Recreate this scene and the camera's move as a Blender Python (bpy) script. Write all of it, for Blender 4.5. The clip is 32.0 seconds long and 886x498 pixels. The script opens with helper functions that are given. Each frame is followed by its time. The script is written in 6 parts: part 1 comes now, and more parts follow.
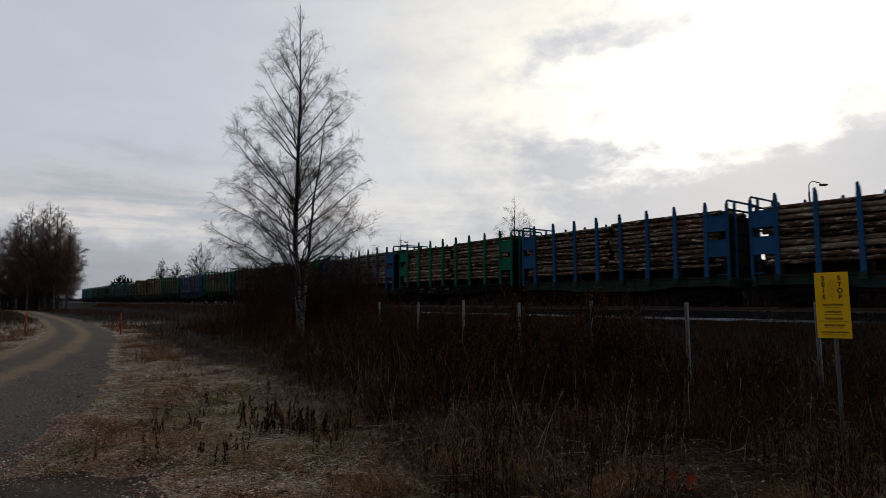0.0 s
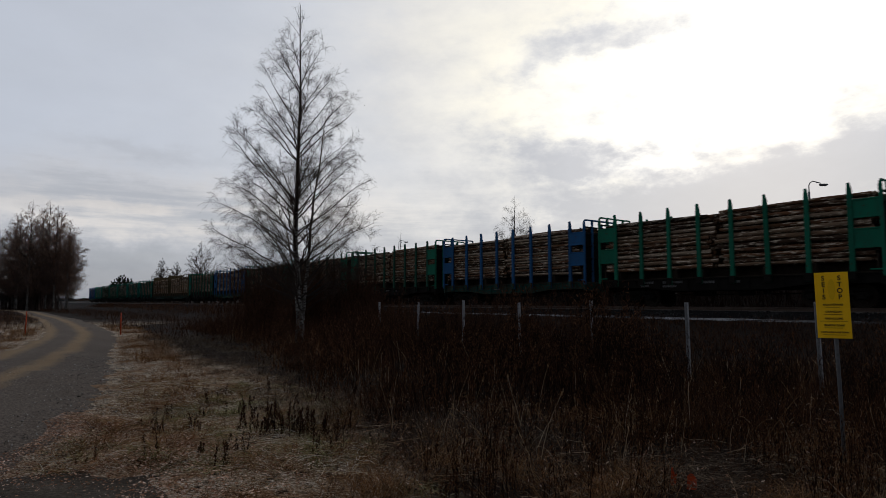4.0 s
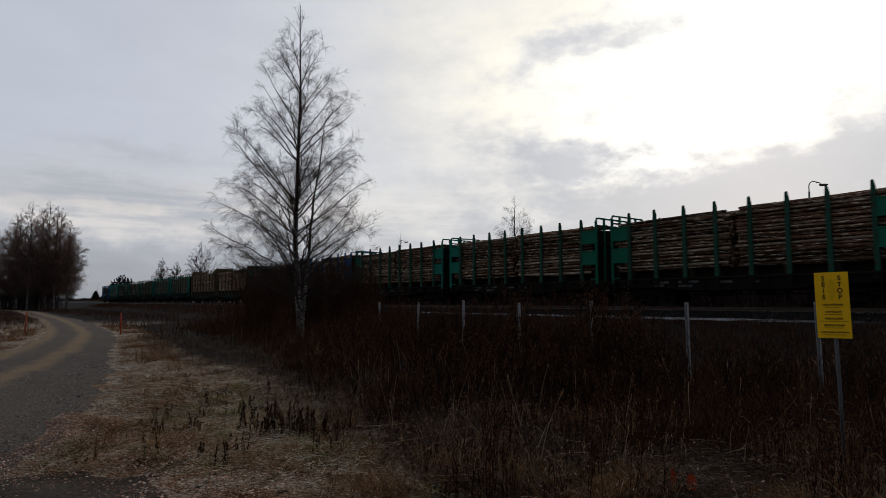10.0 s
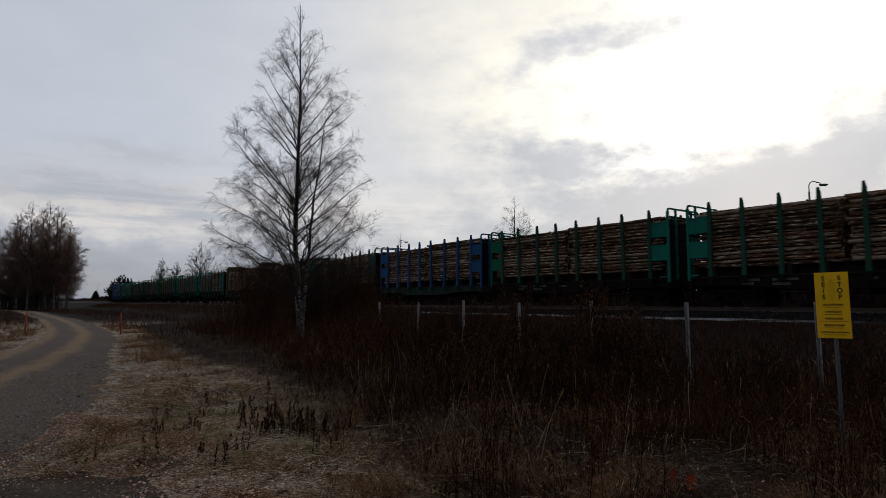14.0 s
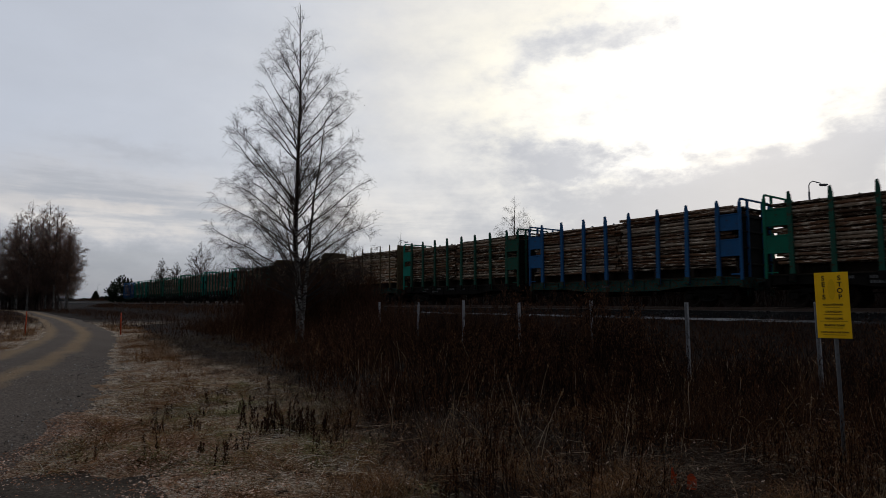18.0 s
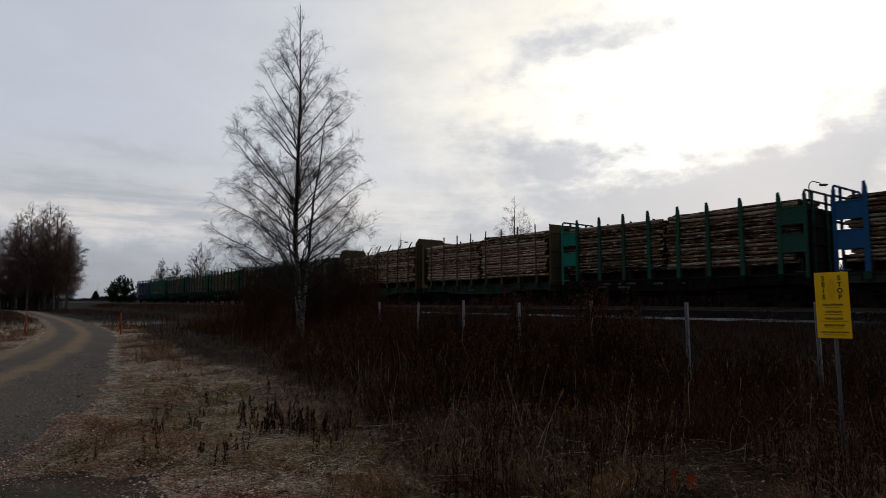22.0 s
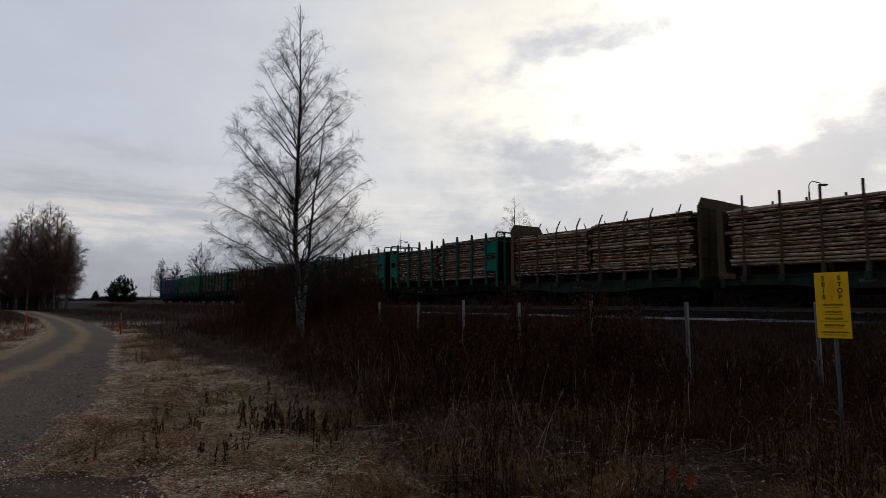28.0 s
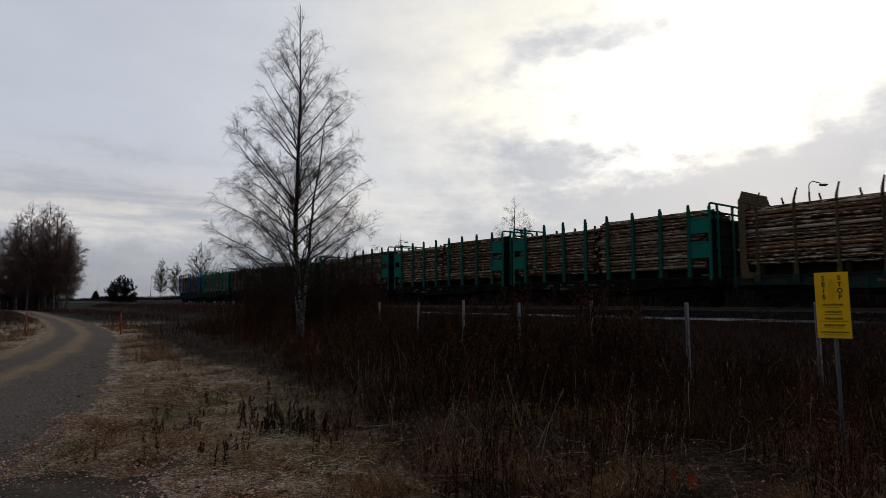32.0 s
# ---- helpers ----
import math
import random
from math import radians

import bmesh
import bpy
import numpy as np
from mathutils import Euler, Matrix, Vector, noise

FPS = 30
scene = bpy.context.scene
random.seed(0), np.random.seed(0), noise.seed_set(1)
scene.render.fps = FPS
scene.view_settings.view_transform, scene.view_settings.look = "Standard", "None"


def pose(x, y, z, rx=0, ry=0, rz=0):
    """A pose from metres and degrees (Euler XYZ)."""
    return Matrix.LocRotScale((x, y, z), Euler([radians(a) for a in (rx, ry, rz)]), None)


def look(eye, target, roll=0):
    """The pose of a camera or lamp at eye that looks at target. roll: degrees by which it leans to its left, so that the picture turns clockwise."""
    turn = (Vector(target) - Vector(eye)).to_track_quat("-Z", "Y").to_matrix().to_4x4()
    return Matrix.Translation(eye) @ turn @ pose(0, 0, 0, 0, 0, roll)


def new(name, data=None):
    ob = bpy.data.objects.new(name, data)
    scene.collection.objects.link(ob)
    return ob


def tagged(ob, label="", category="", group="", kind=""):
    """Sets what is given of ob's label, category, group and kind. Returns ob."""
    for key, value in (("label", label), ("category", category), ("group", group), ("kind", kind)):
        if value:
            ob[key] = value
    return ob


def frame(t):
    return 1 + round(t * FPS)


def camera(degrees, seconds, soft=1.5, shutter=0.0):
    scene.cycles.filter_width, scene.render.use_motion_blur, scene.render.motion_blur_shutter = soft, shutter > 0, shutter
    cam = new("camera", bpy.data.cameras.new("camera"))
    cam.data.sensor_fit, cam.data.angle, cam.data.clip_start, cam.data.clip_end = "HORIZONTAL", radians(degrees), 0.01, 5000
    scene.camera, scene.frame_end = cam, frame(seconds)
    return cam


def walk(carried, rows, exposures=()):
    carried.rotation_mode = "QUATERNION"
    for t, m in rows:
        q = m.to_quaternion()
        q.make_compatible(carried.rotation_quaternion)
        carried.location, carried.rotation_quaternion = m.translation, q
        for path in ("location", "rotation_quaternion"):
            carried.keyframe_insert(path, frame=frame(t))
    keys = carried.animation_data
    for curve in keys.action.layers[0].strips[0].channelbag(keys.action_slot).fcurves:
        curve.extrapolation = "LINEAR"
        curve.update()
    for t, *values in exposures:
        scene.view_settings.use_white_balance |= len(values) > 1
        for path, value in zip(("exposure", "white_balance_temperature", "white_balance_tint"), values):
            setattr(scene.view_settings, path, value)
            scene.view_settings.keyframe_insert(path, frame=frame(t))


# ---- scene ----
# Camera on a tripod beside a gravel road, looking across a brushy strip at a passing timber train.
EYE = 1.6
cam = camera(72.5, 32.0, soft=0.7, shutter=0.5)
TILT = 5.0
walk(cam, [(0.0, pose(0, 0, EYE, 90 + TILT, 0, 0)), (32.0, pose(0, 0, EYE, 90 + TILT, 0, 0))],
     exposures=[(0.0, 0.0), (32.0, 0.0)])

# The railway: a straight line. NORM points from the camera to the track, ALONG is the way the train goes.
THETA = radians(36.75)
NORM = Vector((math.cos(THETA), math.sin(THETA), 0))
ALONG = Vector((math.sin(THETA), -math.cos(THETA), 0))
TRACK_TURN = math.degrees(math.atan2(ALONG.y, ALONG.x))
TRACK_OFF = 28.8
RAIL_Z = 1.35
WAGON_PITCH = 14.62
FIRST_COUPLING = -13.94


def on_line(a, off, z=0.0):
    """A point a metres along the track's way and off metres from the camera's line beside it."""
    p = ALONG * a + NORM * off
    return Vector((p.x, p.y, z))


def travelled(t):
    """Metres gone by the train at t seconds: from 5.2 m/s it slows to 3.7 m/s."""
    return 5.2297 * t - 0.00868 * t ** 2 - 0.000661 * t ** 3 + 8.143e-6 * t ** 4


# ---- light ----
SUN_AZ, SUN_EL = 28.0, 19.0
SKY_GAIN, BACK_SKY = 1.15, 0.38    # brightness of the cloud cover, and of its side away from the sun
world = bpy.data.worlds.new("world")
scene.world = world
world.use_nodes = True
wn = world.node_tree
sky = wn.nodes.new("ShaderNodeTexSky")
sky.sky_type = "NISHITA"
sky.sun_disc = False
sky.sun_elevation = radians(SUN_EL)
sky.sun_rotation = radians(SUN_AZ)
wn.nodes["Background"].inputs["Strength"].default_value = 0.06
wn.links.new(sky.outputs["Color"], wn.nodes["Background"].inputs["Color"])

SUN_DIR = Vector((math.sin(radians(SUN_AZ)) * math.cos(radians(SUN_EL)),
                  math.cos(radians(SUN_AZ)) * math.cos(radians(SUN_EL)), math.sin(radians(SUN_EL))))
lamp = bpy.data.lights.new("sun", "SUN")
lamp.energy, lamp.angle, lamp.color = 1.2, radians(14), (1.0, 0.93, 0.82)
sun = new("sun", lamp)
sun.matrix_world = look(SUN_DIR * 50, (0, 0, 0))


# ---- materials ----
def material(name, gloss=0.08):
    m = bpy.data.materials.new(name)
    m.use_nodes = True
    b = m.node_tree.nodes["Principled BSDF"]
    b.inputs["Specular IOR Level"].default_value = gloss
    return m, m.node_tree.nodes, m.node_tree.links, b


def ramp(nodes, links, source, stops):
    r = nodes.new("ShaderNodeValToRGB")
    els = r.color_ramp.elements
    while len(els) < len(stops):
        els.new(0.5)
    for e, (p, c) in zip(els, stops):
        e.position, e.color = p, (*c, 1)
    links.new(source, r.inputs[0])
    return r.outputs[0]


def noise_node(nodes, links, vec, scale, detail=4.0, rough=0.6):
    n = nodes.new("ShaderNodeTexNoise")
    n.inputs["Scale"].default_value, n.inputs["Detail"].default_value = scale, detail
    n.inputs["Roughness"].default_value = rough
    if vec is not None:
        links.new(vec, n.inputs["Vector"])
    return n


def mixed(nodes, links, fac, a, b, blend="MIX"):
    x = nodes.new("ShaderNodeMix")
    x.data_type, x.blend_type = "RGBA", blend
    for sock, val in ((x.inputs[0], fac), (x.inputs[6], a), (x.inputs[7], b)):
        if isinstance(val, bpy.types.NodeSocket):
            links.new(val, sock)
        elif isinstance(val, (int, float)):
            sock.default_value = val
        else:
            sock.default_value = (*val, 1)
    return x.outputs[2]


def coords(nodes, links, kind="Object", scale=None):
    tc = nodes.new("ShaderNodeTexCoord")
    out = tc.outputs[kind]
    if scale:
        mp = nodes.new("ShaderNodeMapping")
        mp.inputs["Scale"].default_value = scale
        links.new(out, mp.inputs["Vector"])
        out = mp.outputs[0]
    return out


def bump(nodes, links, bsdf, height, strength=0.4, dist=0.02):
    b = nodes.new("ShaderNodeBump")
    b.inputs["Strength"].default_value, b.inputs["Distance"].default_value = strength, dist
    links.new(height, b.inputs["Height"])
    links.new(b.outputs[0], bsdf.inputs["Normal"])


def rough_surface(name, stops, fine=30.0, coarse=2.0, rough=0.9, relief=0.4, dist=0.01, kind="Object", patch=None, metal=0.0, scale=None):
    """A surface with fine grain and coarse stains; stops go from dark to light."""
    m, n, l, b = material(name)
    v = coords(n, l, kind, scale)
    f1 = noise_node(n, l, v, fine, 6, 0.65)
    f2 = noise_node(n, l, v, coarse, 4, 0.6)
    fac = n.new("ShaderNodeMath")
    fac.operation = "MULTIPLY_ADD"
    l.new(f1.outputs[0], fac.inputs[0])
    fac.inputs[1].default_value = 0.55
    half = n.new("ShaderNodeMath")
    half.operation = "MULTIPLY"
    l.new(f2.outputs[0], half.inputs[0])
    half.inputs[1].default_value = 0.45
    l.new(half.outputs[0], fac.inputs[2])
    col = ramp(n, l, fac.outputs[0], stops)
    if patch:
        f3 = noise_node(n, l, v, patch[0], 5, 0.7)
        mask = ramp(n, l, f3.outputs[0], [(patch[1], (0, 0, 0)), (patch[1] + 0.08, (1, 1, 1))])
        col = mixed(n, l, mask, col, patch[2])
    l.new(col, b.inputs["Base Color"])
    b.inputs["Roughness"].default_value = rough
    b.inputs["Metallic"].default_value = metal
    if relief:
        bump(n, l, b, f1.outputs[0], relief, dist)
    return m


def varied(name, colours, rough=0.85, island=True, kind="Object", fine=25.0, thin=0.0):
    """Plant or wood matter whose pieces differ in tone; thin says how much light comes through."""
    m, n, l, b = material(name)
    if island:
        src = n.new("ShaderNodeNewGeometry").outputs["Random Per Island"]
    else:
        src = n.new("ShaderNodeObjectInfo").outputs["Random"]
    k = len(colours)
    col = ramp(n, l, src, [(i / max(k - 1, 1), c) for i, c in enumerate(colours)])
    f = noise_node(n, l, coords(n, l, kind), fine, 4, 0.6)
    tone = ramp(n, l, f.outputs[0], [(0.3, (0.55, 0.55, 0.55)), (0.7, (1.25, 1.25, 1.25))])
    full = mixed(n, l, 1.0, col, tone, "MULTIPLY")
    l.new(full, b.inputs["Base Color"])
    b.inputs["Roughness"].default_value = rough
    if thin:
        tr, ms = n.new("ShaderNodeBsdfTranslucent"), n.new("ShaderNodeMixShader")
        ms.inputs[0].default_value = thin
        l.new(full, tr.inputs["Color"])
        l.new(b.outputs[0], ms.inputs[1]), l.new(tr.outputs[0], ms.inputs[2])
        l.new(ms.outputs[0], n["Material Output"].inputs["Surface"])
    return m


def worn_paint(name, colour, rust=(0.05, 0.025, 0.012), amount=0.6, rough=0.7):
    """Painted steel with grime, faded patches and rust flecks."""
    m, n, l, b = material(name, 0.06)
    v = coords(n, l, "Object")
    tint = n.new("ShaderNodeObjectInfo").outputs["Random"]
    grime = noise_node(n, l, v, 1.7, 5, 0.7)
    streak = noise_node(n, l, coords(n, l, "Object", (6, 6, 0.7)), 2.0, 4, 0.6)
    c1 = mixed(n, l, ramp(n, l, grime.outputs[0], [(0.35, (0, 0, 0)), (0.75, (1, 1, 1))]), colour, tuple(c * 0.6 + 0.012 for c in colour))
    c2 = mixed(n, l, ramp(n, l, streak.outputs[0], [(0.5, (0, 0, 0)), (0.85, (0.5, 0.5, 0.5))]), c1, tuple(c * 0.45 + 0.02 for c in colour))
    flecks = noise_node(n, l, v, 9.0, 6, 0.75)
    c3 = mixed(n, l, ramp(n, l, flecks.outputs[0], [(amount, (0, 0, 0)), (amount + 0.06, (1, 1, 1))]), c2, rust)
    shade = ramp(n, l, tint, [(0, (0.85, 0.85, 0.85)), (1, (1.12, 1.12, 1.12))])
    l.new(mixed(n, l, 1.0, c3, shade, "MULTIPLY"), b.inputs["Base Color"])
    l.new(ramp(n, l, flecks.outputs[0], [(0.3, (rough - 0.1,) * 3), (0.7, (min(rough + 0.25, 1),) * 3)]), b.inputs["Roughness"])
    bump(n, l, b, flecks.outputs[0], 0.15, 0.004)
    return m


M_BLUE = worn_paint("blue_paint", (0.017, 0.088, 0.215))
M_GREEN = worn_paint("green_paint", (0.007, 0.13, 0.078))
M_TEAL = worn_paint("teal_paint", (0.006, 0.165, 0.12))
M_DARKGREEN = worn_paint("dark_green_paint", (0.014, 0.075, 0.05), amount=0.55)
M_DARKTEAL = worn_paint("dark_teal_paint", (0.006, 0.10, 0.075), amount=0.56)
M_OLIVE = worn_paint("olive_paint", (0.105, 0.08, 0.042), amount=0.54)
M_FRAME = worn_paint("underframe_paint", (0.005, 0.055, 0.047), amount=0.49, rough=0.7)
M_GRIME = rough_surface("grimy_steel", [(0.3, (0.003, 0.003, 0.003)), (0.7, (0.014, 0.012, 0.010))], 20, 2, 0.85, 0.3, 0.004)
M_WHEEL = rough_surface("wheel_steel", [(0.3, (0.010, 0.008, 0.007)), (0.7, (0.035, 0.026, 0.02))], 25, 3, 0.6, 0.2, 0.003, metal=0.6)
M_DECK = rough_surface("deck_boards", [(0.3, (0.012, 0.009, 0.007)), (0.7, (0.04, 0.03, 0.022))], 20, 2, 0.9)
M_RAIL = rough_surface("rail_steel", [(0.3, (0.05, 0.035, 0.028)), (0.7, (0.12, 0.09, 0.075))], 20, 2, 0.5, 0.2, 0.002, metal=0.7)
M_SLEEPER = rough_surface("sleeper", [(0.3, (0.06, 0.055, 0.05)), (0.7, (0.14, 0.13, 0.12))], 15, 2, 0.9)
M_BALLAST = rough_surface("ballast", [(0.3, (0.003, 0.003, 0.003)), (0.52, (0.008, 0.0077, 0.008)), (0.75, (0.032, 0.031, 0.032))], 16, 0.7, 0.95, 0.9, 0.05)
M_GALV = rough_surface("galvanised_steel", [(0.3, (0.18, 0.18, 0.185)), (0.7, (0.42, 0.42, 0.43))], 30, 6, 0.6, 0.2, 0.002, metal=0.2)
M_POST = rough_surface("grey_post", [(0.3, (0.05, 0.05, 0.052)), (0.7, (0.12, 0.12, 0.125))], 30, 6, 0.7, 0.2, 0.002)
M_LAMP = rough_surface("lamp_grey", [(0.3, (0.10, 0.10, 0.105)), (0.7, (0.2, 0.2, 0.21))], 30, 6, 0.5, 0.1, 0.002)


def log_bark(name, stops, flaked):
    """Pine and birch bark: brown with pale flaked strips along the log."""
    m, n, l, b = material(name)
    rnd = n.new("ShaderNodeObjectInfo").outputs["Random"]
    isl = n.new("ShaderNodeNewGeometry").outputs["Random Per Island"]
    add = n.new("ShaderNodeMath")
    add.operation = "ADD"
    l.new(rnd, add.inputs[0]), l.new(isl, add.inputs[1])
    fr = n.new("ShaderNodeMath")
    fr.operation = "FRACT"
    l.new(add.outputs[0], fr.inputs[0])
    base = ramp(n, l, fr.outputs[0], stops)
    tc = n.new("ShaderNodeTexCoord")
    off = n.new("ShaderNodeVectorMath")
    off.operation = "MULTIPLY_ADD"
    l.new(tc.outputs["Object"], off.inputs[0])
    off.inputs[1].default_value = (9.0, 1.5, 1.5)
    comb = n.new("ShaderNodeCombineXYZ")
    mul = n.new("ShaderNodeMath")
    mul.operation = "MULTIPLY"
    mul.inputs[1].default_value = 37.0
    l.new(rnd, mul.inputs[0]), l.new(mul.outputs[0], comb.inputs[0]), l.new(mul.outputs[0], comb.inputs[1])
    l.new(comb.outputs[0], off.inputs[2])
    pale = noise_node(n, l, off.outputs[0], 1.6, 5, 0.65)
    c1 = mixed(n, l, ramp(n, l, pale.outputs[0], [(flaked, (0, 0, 0)), (flaked + 0.09, (0.95, 0.95, 0.95))]), base, (0.62, 0.52, 0.41))
    dark = noise_node(n, l, off.outputs[0], 4.5, 5, 0.7)
    c2 = mixed(n, l, ramp(n, l, dark.outputs[0], [(0.52, (0, 0, 0)), (0.68, (0.85, 0.85, 0.85))]), c1, (0.035, 0.022, 0.015))
    l.new(c2, b.inputs["Base Color"])
    b.inputs["Roughness"].default_value = 0.9
    bump(n, l, b, dark.outputs[0], 0.5, 0.02)
    return m


M_LOG = log_bark("log_bark", [(0, (0.022, 0.013, 0.009)), (0.3, (0.07, 0.037, 0.022)), (0.55, (0.14, 0.064, 0.033)), (0.78, (0.15, 0.097, 0.062)), (1, (0.30, 0.23, 0.17))], 0.535)
M_PALELOG = log_bark("peeled_log", [(0, (0.03, 0.017, 0.010)), (0.25, (0.12, 0.060, 0.032)), (0.5, (0.25, 0.105, 0.045)), (0.75, (0.28, 0.18, 0.11)), (1, (0.45, 0.35, 0.26))], 0.51)
# log ends: the shadow between wagons is painted into their dark brown
M_LOGEND = rough_surface("shaded_log_end", [(0.3, (0.035, 0.018, 0.01)), (0.7, (0.12, 0.07, 0.04))], 12, 3, 0.85)
M_TWIG = varied("birch_twigs", [(0.03, 0.021, 0.016), (0.06, 0.042, 0.034)], fine=8)
# birch twigs again, paled to paint the haze of distance
M_HAZETWIG = varied("hazed_twigs", [(0.07, 0.056, 0.05), (0.13, 0.105, 0.095)], fine=3)
M_DARKTWIG = varied("bush_twigs", [(0.022, 0.010, 0.0055), (0.058, 0.026, 0.014), (0.115, 0.057, 0.033)], fine=5)
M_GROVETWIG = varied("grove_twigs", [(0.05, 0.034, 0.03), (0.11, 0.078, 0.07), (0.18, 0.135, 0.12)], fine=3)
M_RUSTLEAF = varied("withered_leaves", [(0.14, 0.07, 0.048), (0.26, 0.14, 0.09), (0.40, 0.24, 0.16)], fine=5, thin=0.5)
M_NEEDLE = varied("pine_needles", [(0.010, 0.018, 0.010), (0.028, 0.04, 0.018)], fine=5)
# the palest blades stand for grass rim-lit by the sky
M_GRASS = varied("dry_grass", [(0.01, 0.00418, 0.0016), (0.035, 0.014, 0.0048), (0.085, 0.0353, 0.012), (0.18, 0.0818, 0.0288), (0.29, 0.149, 0.06), (0.56, 0.391, 0.216)], fine=2.5)
M_VERGE = varied("rusty_verge_grass", [(0.03, 0.012, 0.004), (0.12, 0.05, 0.017), (0.26, 0.12, 0.042), (0.42, 0.24, 0.11)], fine=2.5)
M_RUSTWEED = varied("rust_weeds", [(0.014, 0.006, 0.0035), (0.055, 0.023, 0.012), (0.13, 0.056, 0.028), (0.24, 0.12, 0.065)], fine=3)
M_DULLGRASS = varied("dull_grass", [(0.018, 0.0095, 0.0055), (0.06, 0.038, 0.024), (0.13, 0.092, 0.062), (0.27, 0.21, 0.155)], fine=3)
M_MOSS = varied("mossy_grass", [(0.03, 0.03, 0.008), (0.11, 0.105, 0.03), (0.25, 0.23, 0.08), (0.46, 0.44, 0.24)], fine=3)
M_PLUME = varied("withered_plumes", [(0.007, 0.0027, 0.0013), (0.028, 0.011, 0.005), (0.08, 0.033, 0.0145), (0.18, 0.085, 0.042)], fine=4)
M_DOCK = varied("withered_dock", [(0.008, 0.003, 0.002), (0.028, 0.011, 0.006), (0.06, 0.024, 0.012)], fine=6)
# straw darkened to stand for the deep shade inside the brush
M_STRAW = varied("shaded_straw", [(0.006, 0.0023, 0.00096), (0.02, 0.0069, 0.00256), (0.05, 0.0184, 0.0064), (0.15, 0.0644, 0.024)], fine=6)
M_PALEGRASS = varied("frosted_grass", [(0.06, 0.028, 0.012), (0.30, 0.17, 0.08), (0.46, 0.36, 0.19), (0.74, 0.62, 0.47), (0.92, 0.87, 0.79)], fine=1.7)
# stalks catching the light: their highlight is put into the pale colour
M_LITSTALK = varied("frosted_stalks", [(0.16, 0.09, 0.0444), (0.34, 0.225, 0.126), (0.62, 0.486, 0.34)], fine=9)
# weeds nearly black, with the brush's inner shade in their colour
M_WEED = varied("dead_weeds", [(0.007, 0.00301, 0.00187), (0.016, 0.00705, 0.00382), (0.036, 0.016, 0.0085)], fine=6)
M_LEAF = varied("fallen_leaves", [(0.14, 0.055, 0.025), (0.32, 0.15, 0.08), (0.55, 0.34, 0.23), (0.78, 0.62, 0.51)], fine=6)


def birch_bark():
    m, n, l, b = material("birch_bark")
    v = coords(n, l, "Object", (5, 5, 16))
    marks = noise_node(n, l, v, 1.6, 5, 0.7)
    big = noise_node(n, l, coords(n, l), 1.3, 4, 0.6)
    white = ramp(n, l, big.outputs[0], [(0.35, (0.09, 0.083, 0.076)), (0.62, (0.36, 0.34, 0.32))])
    col = mixed(n, l, ramp(n, l, marks.outputs[0], [(0.44, (0, 0, 0)), (0.55, (1, 1, 1))]), white, (0.022, 0.018, 0.016))
    l.new(col, b.inputs["Base Color"])
    b.inputs["Roughness"].default_value = 0.85
    bump(n, l, b, marks.outputs[0], 0.4, 0.01)
    return m


M_BIRCH = birch_bark()
M_DARKBARK = rough_surface("dark_bark", [(0.3, (0.018, 0.014, 0.012)), (0.7, (0.07, 0.055, 0.048))], 10, 2, 0.9, 0.5, 0.01)


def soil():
    """Matted frosted litter near the road, earth darkened with painted shade under the brush; "litter" says how much of
    it lies where.
    """
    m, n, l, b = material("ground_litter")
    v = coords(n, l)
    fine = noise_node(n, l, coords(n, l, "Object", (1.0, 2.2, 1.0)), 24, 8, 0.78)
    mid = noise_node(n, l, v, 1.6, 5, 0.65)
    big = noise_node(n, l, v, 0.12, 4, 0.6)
    # the brush's shade on the earth, put into its colour
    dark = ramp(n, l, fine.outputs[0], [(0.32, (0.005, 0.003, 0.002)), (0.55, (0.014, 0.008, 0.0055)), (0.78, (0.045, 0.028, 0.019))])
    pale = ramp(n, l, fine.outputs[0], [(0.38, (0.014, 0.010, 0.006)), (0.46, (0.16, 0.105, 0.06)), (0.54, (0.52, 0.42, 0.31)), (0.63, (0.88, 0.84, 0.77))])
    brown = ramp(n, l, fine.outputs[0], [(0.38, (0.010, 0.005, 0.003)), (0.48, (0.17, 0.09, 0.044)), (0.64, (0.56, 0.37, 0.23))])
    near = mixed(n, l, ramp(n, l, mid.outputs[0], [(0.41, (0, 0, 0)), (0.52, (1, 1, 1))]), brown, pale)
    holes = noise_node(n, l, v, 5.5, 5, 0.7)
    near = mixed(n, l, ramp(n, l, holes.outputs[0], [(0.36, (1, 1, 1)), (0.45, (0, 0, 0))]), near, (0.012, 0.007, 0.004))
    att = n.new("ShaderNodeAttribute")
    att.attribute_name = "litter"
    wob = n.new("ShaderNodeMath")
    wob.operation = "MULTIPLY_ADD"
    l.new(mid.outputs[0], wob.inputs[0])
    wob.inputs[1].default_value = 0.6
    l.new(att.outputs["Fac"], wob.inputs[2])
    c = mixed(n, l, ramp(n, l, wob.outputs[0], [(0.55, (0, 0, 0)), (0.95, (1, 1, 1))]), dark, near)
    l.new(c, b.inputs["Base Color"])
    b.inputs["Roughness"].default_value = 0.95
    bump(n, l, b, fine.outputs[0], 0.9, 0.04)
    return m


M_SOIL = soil()


